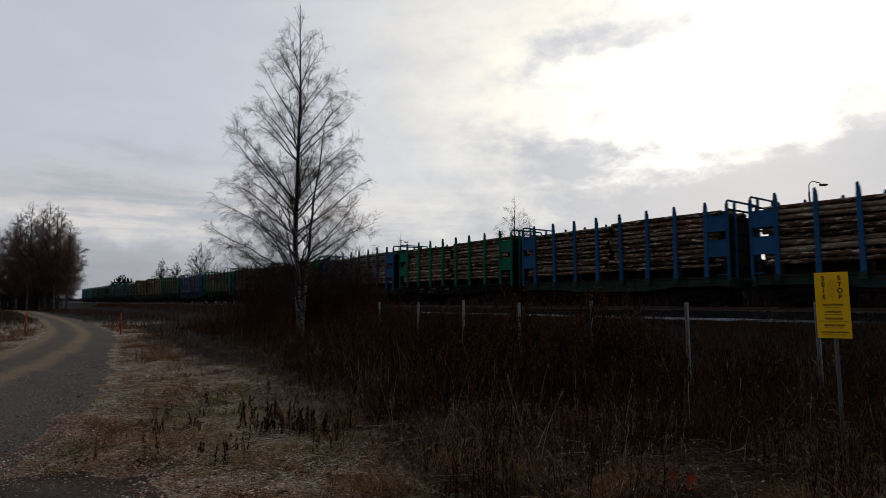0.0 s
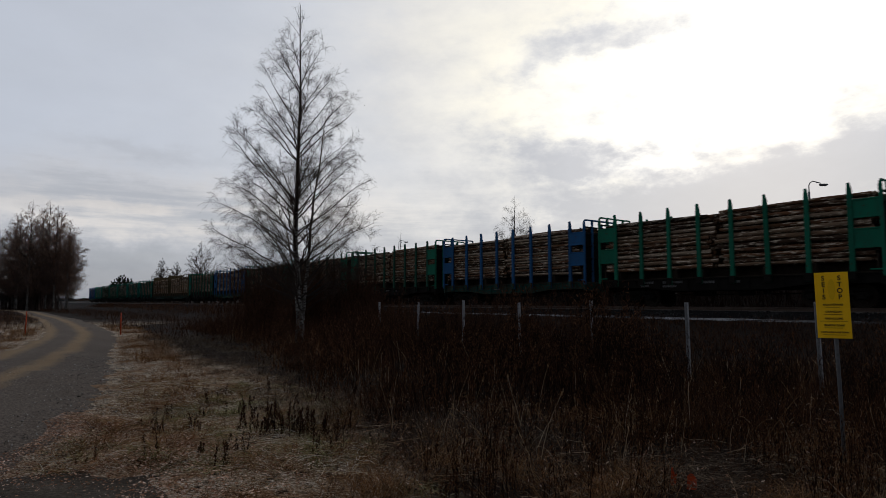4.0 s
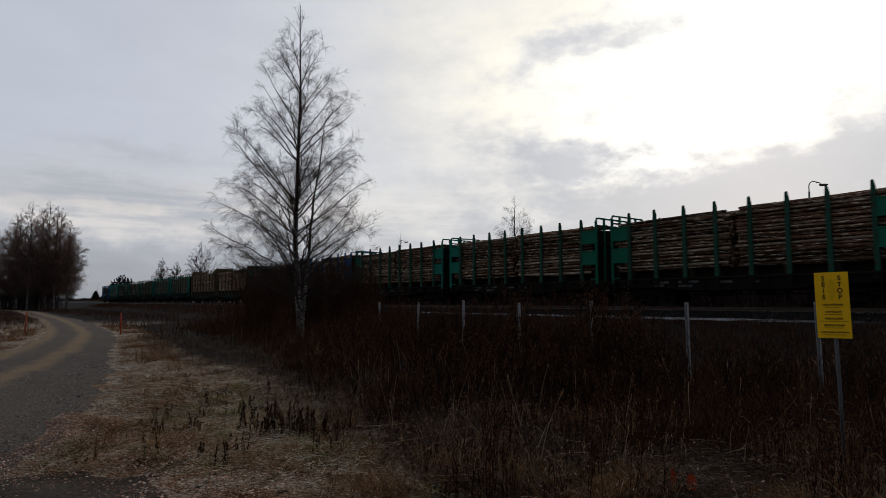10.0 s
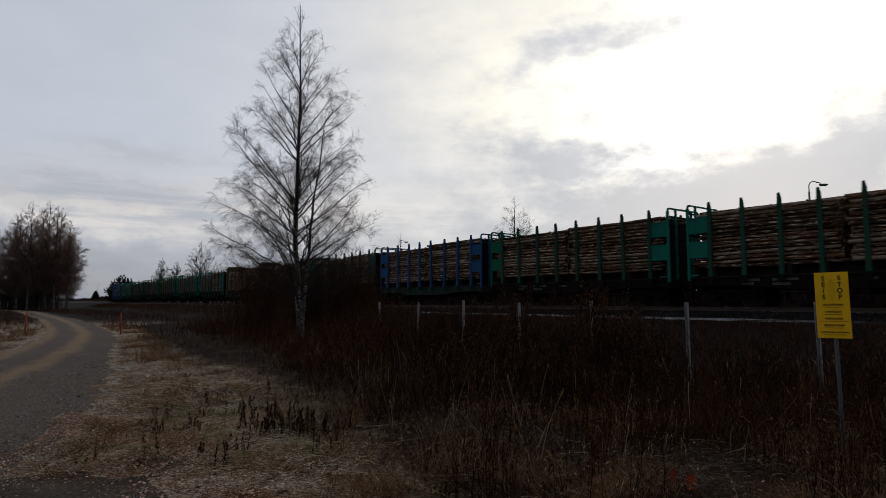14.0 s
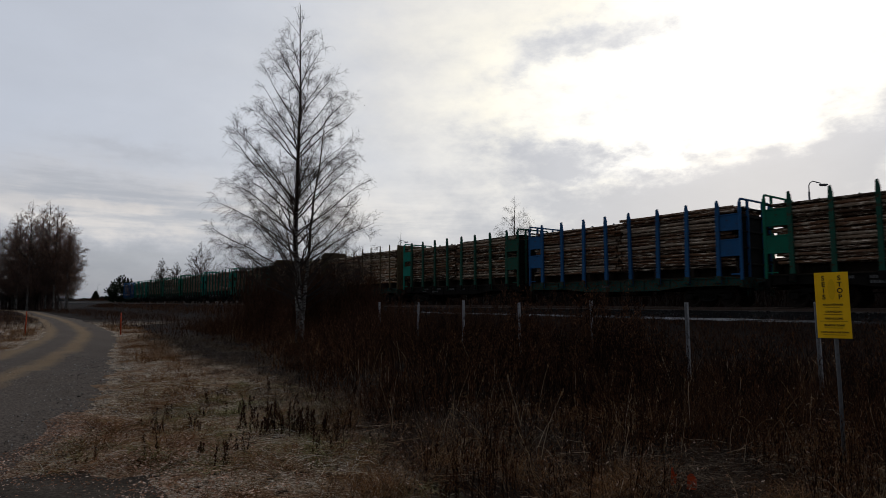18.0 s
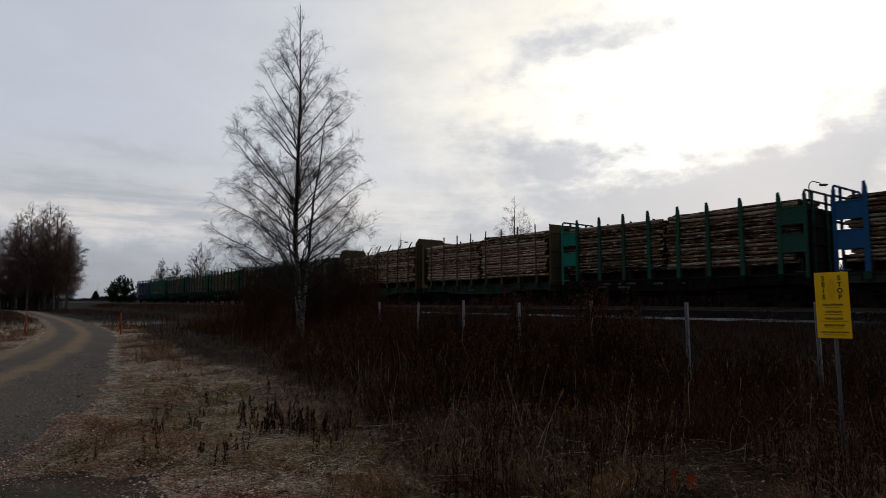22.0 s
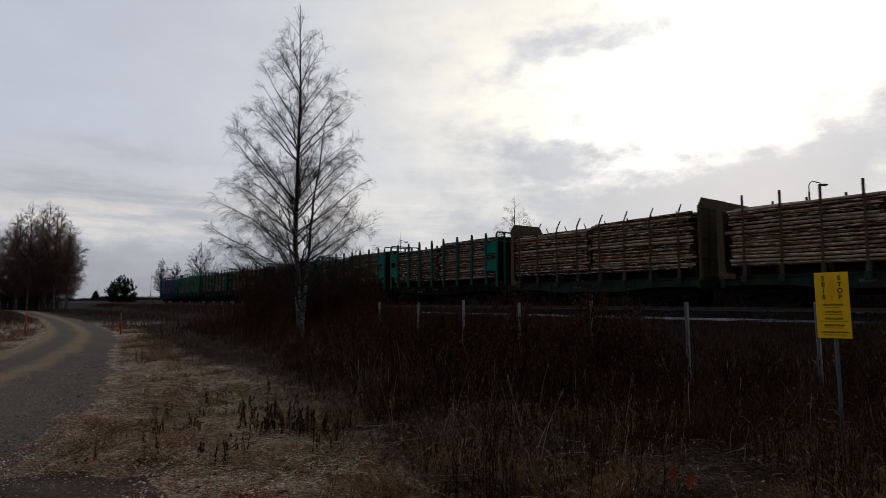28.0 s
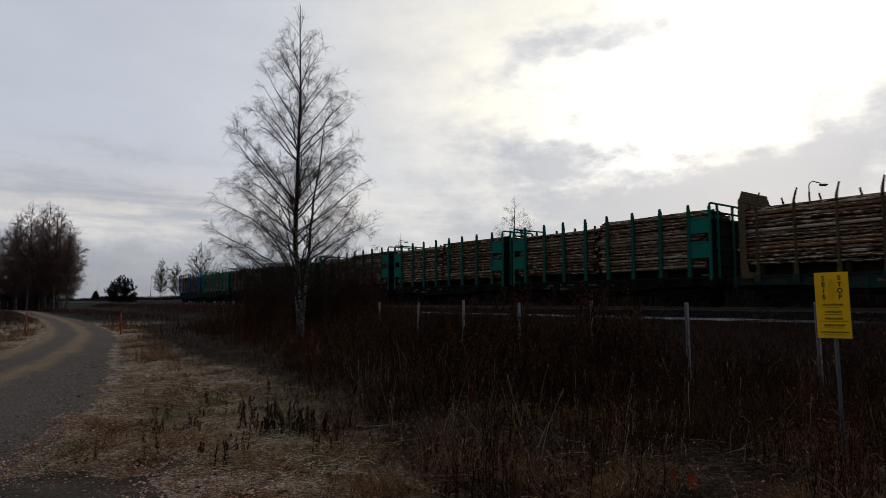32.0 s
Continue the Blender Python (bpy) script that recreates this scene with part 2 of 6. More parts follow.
def gravel_road():
    """Dark gravel with two paler wheel tracks, told apart across the road by the strip's own U."""
    m, n, l, b = material("gravel_road")
    uv = n.new("ShaderNodeTexCoord")
    sep = n.new("ShaderNodeSeparateXYZ")
    l.new(uv.outputs["UV"], sep.inputs[0])
    fine = noise_node(n, l, uv.outputs["Object"], 26, 8, 0.8)
    mid = noise_node(n, l, uv.outputs["Object"], 1.4, 4, 0.6)
    dark = ramp(n, l, fine.outputs[0], [(0.36, (0.042, 0.033, 0.026)), (0.52, (0.13, 0.103, 0.083)), (0.66, (0.25, 0.21, 0.175)), (0.76, (0.5, 0.46, 0.42))])
    tan = ramp(n, l, fine.outputs[0], [(0.34, (0.17, 0.115, 0.066)), (0.7, (0.36, 0.25, 0.15))])
    wob = n.new("ShaderNodeMath")
    wob.operation = "MULTIPLY_ADD"
    l.new(mid.outputs[0], wob.inputs[0])
    wob.inputs[1].default_value = 0.10
    l.new(sep.outputs[0], wob.inputs[2])
    k = (0, 0, 0)
    w = (0.9, 0.9, 0.9)
    mask = ramp(n, l, wob.outputs[0], [(0.355, k), (0.41, w), (0.445, w), (0.50, k), (0.60, k), (0.652, w), (0.69, w), (0.745, k)])
    l.new(mixed(n, l, mask, dark, tan), b.inputs["Base Color"])
    b.inputs["Roughness"].default_value = 0.9
    bump(n, l, b, fine.outputs[0], 0.9, 0.03)
    return m


M_ROAD = gravel_road()
M_GRAVEL = rough_surface("dark_gravel", [(0.34, (0.024, 0.018, 0.013)), (0.55, (0.07, 0.055, 0.042)), (0.75, (0.19, 0.16, 0.13))], 26, 1.2, 0.95, 0.9, 0.03)
M_FROST = rough_surface("frosted_gravel", [(0.3, (0.07, 0.07, 0.073)), (0.7, (0.46, 0.46, 0.48))], 6, 0.5, 0.9, 0.6, 0.03, patch=(0.45, 0.48, (0.03, 0.03, 0.03)))
M_YELLOW = rough_surface("yellow_sign_paint", [(0.3, (0.78, 0.43, 0.008)), (0.7, (0.86, 0.50, 0.014))], 8, 2, 0.5, 0.05, 0.001)
M_BLACK = rough_surface("black_print", [(0.3, (0.02, 0.016, 0.01)), (0.7, (0.04, 0.03, 0.02))], 30, 5, 0.6, 0.0)
M_FADED = rough_surface("faded_print", [(0.3, (0.67, 0.38, 0.009)), (0.7, (0.75, 0.44, 0.014))], 30, 5, 0.6, 0.0)
M_ORANGE = rough_surface("orange_plastic", [(0.3, (0.30, 0.032, 0.009)), (0.7, (0.48, 0.06, 0.014))], 12, 3, 0.6, 0.1, 0.002)
M_FOREST = rough_surface("far_forest", [(0.3, (0.02, 0.025, 0.028)), (0.7, (0.05, 0.058, 0.062))], 0.05, 0.01, 1.0, 0.0)


def cloud_cover():
    """An overcast sky: bands of grey cloud, thin and bright where the low sun stands behind it."""
    m, n, l, b = material("overcast_sky")
    n.remove(b)
    out = n["Material Output"]
    tc = n.new("ShaderNodeTexCoord")
    norm = n.new("ShaderNodeVectorMath")
    norm.operation = "NORMALIZE"
    l.new(tc.outputs["Object"], norm.inputs[0])
    d = norm.outputs[0]
    sep = n.new("ShaderNodeSeparateXYZ")
    l.new(d, sep.inputs[0])

    def calc(op, a, c=None, e=None):
        x = n.new("ShaderNodeMath")
        x.operation = op
        for i, val in enumerate((a, c, e)):
            if val is None:
                continue
            if isinstance(val, bpy.types.NodeSocket):
                l.new(val, x.inputs[i])
            else:
                x.inputs[i].default_value = val
        return x.outputs[0]

    az = calc("MULTIPLY", calc("ARCTAN2", sep.outputs[0], sep.outputs[1]), 57.2958)
    el = calc("MULTIPLY", calc("ARCSINE", sep.outputs[2]), 57.2958)
    # the cloud sheet is flat, so its banks close up towards the horizon
    up = calc("MAXIMUM", calc("ADD", sep.outputs[2], 0.20), 0.05)
    flat = n.new("ShaderNodeCombineXYZ")
    l.new(calc("DIVIDE", sep.outputs[0], up), flat.inputs[0])
    l.new(calc("MULTIPLY", calc("DIVIDE", sep.outputs[1], up), 1.15), flat.inputs[1])
    banks = noise_node(n, l, flat.outputs[0], 1.9, 6, 0.55)

    def billow(squash, scale, detail, rough):
        """Cloud texture in the sky's own directions, flattened by squash: its value and two more, unlike it."""
        mp = n.new("ShaderNodeMapping")
        mp.inputs["Scale"].default_value = (1.0, 1.0, squash)
        l.new(d, mp.inputs["Vector"])
        tex = noise_node(n, l, mp.outputs[0], scale, detail, rough)
        parts = n.new("ShaderNodeSeparateColor")
        l.new(tex.outputs[1], parts.inputs[0])
        return tex.outputs[0], parts.outputs[1], parts.outputs[2]

    fluff, fluff_a, fluff_e = billow(1.9, 19.0, 7, 0.62)
    puffs, puff_a, puff_e = billow(1.7, 9.0, 5, 0.55)
    wisp, wisp_a, wisp_e = billow(2.2, 5.0, 5, 0.55)
    streaks = billow(10.0, 6.0, 6, 0.58)[0]
    # ragged outlines for the banks
    for tex_a, tex_e, ga, ge in ((fluff_a, fluff_e, 6.0, 3.6), (puff_a, puff_e, 6.0, 3.2), (wisp_a, wisp_e, 8.0, 3.5)):
        az = calc("MULTIPLY_ADD", calc("SUBTRACT", tex_a, 0.5), ga, az)
        el = calc("MULTIPLY_ADD", calc("SUBTRACT", tex_e, 0.5), ge, el)

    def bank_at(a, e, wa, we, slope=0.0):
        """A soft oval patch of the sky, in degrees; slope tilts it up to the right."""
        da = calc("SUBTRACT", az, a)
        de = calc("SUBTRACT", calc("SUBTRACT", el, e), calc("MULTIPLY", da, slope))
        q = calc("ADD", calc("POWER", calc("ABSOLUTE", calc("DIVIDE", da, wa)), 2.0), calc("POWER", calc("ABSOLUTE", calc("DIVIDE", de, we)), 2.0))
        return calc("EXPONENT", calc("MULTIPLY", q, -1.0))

    def total(parts):
        s = None
        for w, p in parts:
            x = calc("MULTIPLY", p, w)
            s = x if s is None else calc("ADD", s, x)
        return s

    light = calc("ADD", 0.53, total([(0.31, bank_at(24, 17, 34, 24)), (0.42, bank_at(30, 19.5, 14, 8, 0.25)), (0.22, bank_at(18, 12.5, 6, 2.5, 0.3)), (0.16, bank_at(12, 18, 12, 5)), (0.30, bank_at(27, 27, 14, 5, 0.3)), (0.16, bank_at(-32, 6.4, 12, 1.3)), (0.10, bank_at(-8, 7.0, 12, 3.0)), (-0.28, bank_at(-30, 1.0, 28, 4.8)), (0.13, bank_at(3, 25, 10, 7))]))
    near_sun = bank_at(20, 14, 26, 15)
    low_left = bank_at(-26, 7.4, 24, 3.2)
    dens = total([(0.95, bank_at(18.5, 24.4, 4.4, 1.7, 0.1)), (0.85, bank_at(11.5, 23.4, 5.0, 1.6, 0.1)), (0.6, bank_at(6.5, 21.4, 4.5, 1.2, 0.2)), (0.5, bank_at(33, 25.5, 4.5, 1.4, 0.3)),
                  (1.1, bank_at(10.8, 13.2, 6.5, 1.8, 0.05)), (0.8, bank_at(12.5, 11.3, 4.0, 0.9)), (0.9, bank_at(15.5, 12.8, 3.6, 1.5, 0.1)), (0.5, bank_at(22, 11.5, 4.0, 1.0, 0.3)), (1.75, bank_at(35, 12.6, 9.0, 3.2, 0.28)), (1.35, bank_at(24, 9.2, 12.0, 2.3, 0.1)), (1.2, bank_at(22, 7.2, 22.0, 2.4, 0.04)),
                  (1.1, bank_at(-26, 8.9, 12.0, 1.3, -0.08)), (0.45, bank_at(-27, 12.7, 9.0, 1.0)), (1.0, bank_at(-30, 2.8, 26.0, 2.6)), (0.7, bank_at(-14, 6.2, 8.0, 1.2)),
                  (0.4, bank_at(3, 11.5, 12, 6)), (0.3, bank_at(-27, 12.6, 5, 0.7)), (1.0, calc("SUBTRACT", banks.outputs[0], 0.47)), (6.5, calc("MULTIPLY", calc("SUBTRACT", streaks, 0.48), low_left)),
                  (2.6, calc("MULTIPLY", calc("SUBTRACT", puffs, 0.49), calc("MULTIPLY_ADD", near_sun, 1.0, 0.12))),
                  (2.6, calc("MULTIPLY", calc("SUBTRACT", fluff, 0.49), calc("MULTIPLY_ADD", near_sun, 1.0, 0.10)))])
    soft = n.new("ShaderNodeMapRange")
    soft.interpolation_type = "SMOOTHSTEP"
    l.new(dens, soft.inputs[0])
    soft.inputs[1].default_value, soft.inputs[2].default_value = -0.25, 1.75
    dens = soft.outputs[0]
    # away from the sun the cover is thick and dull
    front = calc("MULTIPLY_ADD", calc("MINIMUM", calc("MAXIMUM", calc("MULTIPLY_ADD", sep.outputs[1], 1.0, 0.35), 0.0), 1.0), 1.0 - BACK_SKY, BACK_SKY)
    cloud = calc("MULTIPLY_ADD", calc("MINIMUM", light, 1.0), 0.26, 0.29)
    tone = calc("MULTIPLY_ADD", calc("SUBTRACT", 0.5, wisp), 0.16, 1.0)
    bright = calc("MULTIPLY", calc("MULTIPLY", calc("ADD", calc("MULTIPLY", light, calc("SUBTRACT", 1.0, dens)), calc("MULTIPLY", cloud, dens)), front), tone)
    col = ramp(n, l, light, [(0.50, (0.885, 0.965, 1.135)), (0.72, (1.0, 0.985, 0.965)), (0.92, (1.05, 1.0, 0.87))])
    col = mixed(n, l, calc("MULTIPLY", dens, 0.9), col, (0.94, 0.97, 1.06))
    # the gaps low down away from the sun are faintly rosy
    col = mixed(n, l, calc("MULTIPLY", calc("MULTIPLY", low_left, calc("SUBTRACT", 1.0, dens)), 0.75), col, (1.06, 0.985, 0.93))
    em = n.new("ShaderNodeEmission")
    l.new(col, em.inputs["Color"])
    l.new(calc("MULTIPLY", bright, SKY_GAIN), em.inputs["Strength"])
    tr = n.new("ShaderNodeBsdfTransparent")
    ms = n.new("ShaderNodeMixShader")
    ms.inputs[0].default_value = 0.10
    l.new(em.outputs[0], ms.inputs[1]), l.new(tr.outputs[0], ms.inputs[2])
    l.new(ms.outputs[0], out.inputs["Surface"])
    return m


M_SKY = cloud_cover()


# ---- mesh helpers ----
class Geo:
    """Collects vertices and faces of one mesh."""

    def __init__(self):
        self.v, self.f, self.mi = [], [], []

    def add(self, verts, faces, mi=0):
        o = len(self.v)
        self.v += [tuple(p) for p in verts]
        self.f += [tuple(i + o for i in q) for q in faces]
        self.mi += [mi] * len(faces)
        return self

    def box(self, c, s, m=None, ch=0.0, mi=0):
        """A box of centre c and size s, its edges chamfered by ch, placed by the matrix m."""
        hx, hy, hz = s[0] / 2, s[1] / 2, s[2] / 2
        ch = min(ch, hx * 0.9, hy * 0.9, hz * 0.9)
        if ch <= 0:
            vs = [(x * hx, y * hy, z * hz) for x in (-1, 1) for y in (-1, 1) for z in (-1, 1)]
            fs = [(0, 1, 3, 2), (4, 6, 7, 5), (0, 4, 5, 1), (2, 3, 7, 6), (0, 2, 6, 4), (1, 5, 7, 3)]
        else:
            vs, at = [], {}
            for x in (-1, 1):
                for y in (-1, 1):
                    for z in (-1, 1):
                        for k in range(3):
                            h = [hx - ch, hy - ch, hz - ch]
                            h[k] += ch
                            at[x, y, z, k] = len(vs)
                            vs.append((x * h[0], y * h[1], z * h[2]))
            fs = []
            for k in range(3):
                i, j = (k + 1) % 3, (k + 2) % 3
                for sg in (-1, 1):
                    q = []
                    for a, b in ((-1, -1), (1, -1), (1, 1), (-1, 1)):
                        key = [0, 0, 0]
                        key[k], key[i], key[j] = sg, a, b
                        q.append(at[(*key, k)])
                    fs.append(tuple(q if sg > 0 else q[::-1]))
                for a in (-1, 1):
                    for b in (-1, 1):
                        k0, k1 = [0, 0, 0], [0, 0, 0]
                        k0[k], k1[k] = -1, 1
                        k0[i] = k1[i] = a
                        k0[j] = k1[j] = b
                        q = (at[(*k0, i)], at[(*k1, i)], at[(*k1, j)], at[(*k0, j)])
                        fs.append(q if a * b > 0 else q[::-1])
            for x in (-1, 1):
                for y in (-1, 1):
                    for z in (-1, 1):
                        q = (at[x, y, z, 0], at[x, y, z, 1], at[x, y, z, 2])
                        fs.append(q if x * y * z > 0 else q[::-1])
        out = []
        for p in vs:
            p = Vector(p) + Vector(c)
            out.append(m @ p if m is not None else p)
        return self.add(out, fs, mi)

    def tube(self, pts, radii, n=8, cap=True, mi=0, mi_cap=None, squash=1.0):
        """A tube through pts; the ring at each point has its own radius."""
        pts = [Vector(p) for p in pts]
        if isinstance(radii, (int, float)):
            radii = [radii] * len(pts)
        vs = []
        side = None
        for i, p in enumerate(pts):
            d = (pts[min(i + 1, len(pts) - 1)] - pts[max(i - 1, 0)]).normalized()
            if side is None:
                side = d.orthogonal().normalized()
            side = (side - d * side.dot(d)).normalized()
            up = d.cross(side)
            for k in range(n):
                a = 2 * math.pi * (k + 0.5) / n
                vs.append(p + (side * math.cos(a) + up * math.sin(a) * squash) * radii[i])
        fs = []
        for i in range(len(pts) - 1):
            for k in range(n):
                a, b = i * n + k, i * n + (k + 1) % n
                fs.append((a, b, b + n, a + n))
        self.add(vs, fs, mi)
        if cap:
            o = len(self.v) - len(vs)
            self.f += [tuple(o + k for k in range(n))[::-1], tuple(o + (len(pts) - 1) * n + k for k in range(n))]
            self.mi += [mi if mi_cap is None else mi_cap] * 2
        return self

    def prism(self, outline, y0, y1, ch=0.0, mi=0):
        """Extrude an outline in x and z from y0 to y1."""
        n = len(outline)
        vs = [(x, y0, z) for x, z in outline] + [(x, y1, z) for x, z in outline]
        fs = [tuple(range(n)), tuple(range(n, 2 * n))[::-1]]
        fs += [(i, i + n, (i + 1) % n + n, (i + 1) % n) for i in range(n)]
        return self.add(vs, fs, mi)

    def mesh(self, name, mats, smooth=False):
        me = bpy.data.meshes.new(name)
        me.from_pydata(self.v, [], self.f)
        for m in mats if isinstance(mats, (list, tuple)) else [mats]:
            me.materials.append(m)
        if any(self.mi):
            me.polygons.foreach_set("material_index", self.mi)
        if smooth:
            me.polygons.foreach_set("use_smooth", [True] * len(self.f))
        me.update()
        return me


def put(name, mesh, parent=None, m=None, label=""):
    """Links a mesh as one object, under a thing where one is given."""
    ob = new(name, mesh)
    if parent is not None:
        ob.parent = parent
    if m is not None:
        ob.matrix_basis = m
    if label:
        ob["label"] = label
    return ob


def thing(name, m, label, category, group="", kind=""):
    ob = new(name)
    ob.empty_display_size = 0.2
    ob.matrix_basis = m
    return tagged(ob, label, category, group, kind)


def array_mesh(name, verts, faces, mats, mi=None, smooth=False):
    """A mesh from numpy arrays; all faces have the same number of corners."""
    me = bpy.data.meshes.new(name)
    nf, k = faces.shape
    me.vertices.add(len(verts))
    me.vertices.foreach_set("co", verts.astype(np.float32).ravel())
    me.loops.add(nf * k)
    me.loops.foreach_set("vertex_index", faces.astype(np.int32).ravel())
    me.polygons.add(nf)
    me.polygons.foreach_set("loop_start", np.arange(0, nf * k, k, dtype=np.int32))
    for m in mats if isinstance(mats, (list, tuple)) else [mats]:
        me.materials.append(m)
    if mi is not None:
        me.polygons.foreach_set("material_index", mi.astype(np.int32))
    me.polygons.foreach_set("use_smooth", np.full(nf, smooth))
    me.update(calc_edges=True)
    me.validate()
    return me


def strands(paths, radii, sides=3):
    """Thin tubes: paths is N x S x 3, radii N x S. Returns vertices and quads."""
    paths = np.asarray(paths, float)
    radii = np.asarray(radii, float)
    n, s, _ = paths.shape
    d = np.empty_like(paths)
    d[:, 1:-1] = paths[:, 2:] - paths[:, :-2]
    d[:, 0], d[:, -1] = paths[:, 1] - paths[:, 0], paths[:, -1] - paths[:, -2]
    d /= np.linalg.norm(d, axis=2, keepdims=True) + 1e-9
    ref = np.where(np.abs(d[..., 2:3]) > 0.8, np.array([1.0, 0, 0]), np.array([0, 0, 1.0]))
    e1 = np.cross(d, ref)
    e1 /= np.linalg.norm(e1, axis=2, keepdims=True) + 1e-9
    e2 = np.cross(d, e1)
    rings = []
    for k in range(sides):
        a = 2 * math.pi * k / sides
        rings.append(paths + (e1 * math.cos(a) + e2 * math.sin(a)) * radii[..., None])
    v = np.stack(rings, 2).reshape(-1, 3)
    base = np.arange(n)[:, None, None] * (s * sides) + np.arange(s - 1)[None, :, None] * sides
    k = np.arange(sides)[None, None, :]
    k2 = (k + 1) % sides
    f = np.stack([base + k, base + k2, base + sides + k2, base + sides + k], -1).reshape(-1, 4)
    return v, f


def blades(pos, height, lean, width, bend, rng, segs=3):
    """Flat grass blades: quads that taper and bow over."""
    n = len(pos)
    az = rng.uniform(0, 2 * np.pi, n)
    out = np.stack([np.cos(az), np.sin(az), np.zeros(n)], 1)
    across = np.stack([-np.sin(az), np.cos(az), np.zeros(n)], 1)
    twist = rng.uniform(-1.2, 1.2, n)
    across = across * np.cos(twist)[:, None] + out * np.sin(twist)[:, None]
    rows = []
    for i in range(segs + 1):
        u = i / segs
        r = lean * u + bend * u * u
        z = u - 0.35 * bend * u * u
        c = pos + out * (r * height)[:, None] + np.array([0, 0, 1.0]) * (z * height)[:, None]
        w = (width * (1 - 0.85 * u))[:, None] * 0.5
        rows += [c - across * w, c + across * w]
    v = np.stack(rows, 1)
    m = 2 * (segs + 1)
    base = (np.arange(n) * m)[:, None, None]
    j = (np.arange(segs) * 2)[None, :, None]
    f = (base + j + np.array([0, 1, 3, 2])[None, None, :]).reshape(-1, 4)
    return v.reshape(-1, 3), f


def joined(pieces):
    vs, fs, o = [], [], 0
    for v, f in pieces:
        vs.append(v), fs.append(f + o)
        o += len(v)
    return np.concatenate(vs), np.concatenate(fs)


# ---- ground, road and railway bed ----
def smooth_step(a, b, x):
    u = np.clip((x - a) / (b - a), 0, 1)
    return u * u * (3 - 2 * u)


def ground_z(x, y):
    """Height of the ground: level by the road, a shallow ditch, then the railway bank."""
    x, y = np.asarray(x, float), np.asarray(y, float)
    p = x * NORM.x + y * NORM.y
    far = np.hypot(x, y)
    # the rise past 33.5 m is made up to hide sky below the wagons
    z = 0.82 * smooth_step(17.0, 25.5, p) + 1.5 * smooth_step(33.5, 39.0, p) * (1 - smooth_step(90, 160, p))
    z = z - 0.22 * np.exp(-((p - 15.5) / 2.2) ** 2)
    bumps = 0.05 * np.sin(x * 1.3 + 0.7 * y) * np.sin(y * 1.1 - 0.4 * x) + 0.03 * np.sin(3.1 * x + 1.7) * np.sin(2.7 * y)
    z = z + bumps * smooth_step(2.0, 6.0, far) * (1 - smooth_step(60, 120, far)) * (1 - smooth_step(22, 25, p))
    return z


def turf_edge(y):
    """Where the frosted strip beside the road ends."""
    return np.interp(y, [4, 6.3, 8.5, 11.4, 15, 18, 24.5, 40], [-0.4, -1.0, -1.9, -3.3, -5.6, -8.0, -11.6, -21.0])


def brush_edge(y):
    """How far towards the road the tall brush reaches; between it and the frosted strip lies dull matted grass."""
    return np.interp(y, [4, 6.3, 8.5, 11.4, 15, 18, 24.5, 40], [-0.4, -0.9, -1.5, -2.4, -3.9, -5.4, -8.6, -17.5])


def ground_sheet():
    def graded(limit):
        near = np.arange(-30, 60.01, 0.5)
        out = [60.0]
        while out[-1] < limit:
            out.append(out[-1] * 1.12 + 0.5)
        return near, np.array(out[1:])
    near, far = graded(4200)
    ys = np.concatenate([-far[::-1] + 30, near, far])
    nx = np.arange(-50, 50.01, 0.5)
    fx = far - 10
    xs = np.concatenate([-fx[::-1], nx, fx])
    gx, gy = np.meshgrid(xs, ys)
    v = np.stack([gx, gy, ground_z(gx, gy)], -1).reshape(-1, 3)
    w, h = len(xs), len(ys)
    i, j = np.meshgrid(np.arange(w - 1), np.arange(h - 1))
    a = (j * w + i).ravel()
    f = np.stack([a, a + 1, a + 1 + w, a + w], 1)
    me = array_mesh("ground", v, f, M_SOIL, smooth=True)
    # litter fades out where the brush begins and the painted shade takes over
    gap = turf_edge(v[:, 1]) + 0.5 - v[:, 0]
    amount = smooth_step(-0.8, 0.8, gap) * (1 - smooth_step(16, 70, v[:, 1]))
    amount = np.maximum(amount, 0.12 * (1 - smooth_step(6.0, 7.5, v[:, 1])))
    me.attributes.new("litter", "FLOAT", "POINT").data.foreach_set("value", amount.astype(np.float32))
    tagged(put("ground", me), "frosted brown litter of a railway verge, shade painted under the brush", "ground", kind="structure")


ground_sheet()


def smooth_line(points, step=0.6):
    """A fine line through a few plan points (Catmull-Rom)."""
    pts = [Vector(p) for p in points]
    pts = [pts[0] * 2 - pts[1]] + pts + [pts[-1] * 2 - pts[-2]]
    out = []
    for i in range(1, len(pts) - 2):
        p0, p1, p2, p3 = pts[i - 1:i + 3]
        n = max(2, int((p2 - p1).length / step))
        for k in range(n):
            u = k / n
            out.append(0.5 * ((2 * p1) + (p2 - p0) * u + (2 * p0 - 5 * p1 + 4 * p2 - p3) * u * u + (3 * p1 - p0 - 3 * p2 + p3) * u ** 3))
    out.append(pts[-2])
    return out


# line midway between the wheel tracks of the gravel road, from behind the camera round the bend
TRACKS = smooth_line([(-3.8, -22), (-4.6, -10), (-5.6, -2.0), (-6.4, 3.0), (-7.2, 6.4), (-8.1, 8.6), (-10.0, 13.0), (-11.8, 17.3), (-15.1, 23.9), (-20.4, 33.0), (-34.3, 53.3), (-47.5, 71.0), (-68.5, 99.0), (-92, 124)])
WHEEL_HALF = 0.73


def shoulder(y):
    """How far the road's middle lies to the outside of its wheel tracks: more where the turn-off joins it."""
    return 0.50 + 0.42 * (1 - float(smooth_step(10.0, 19.0, y)))


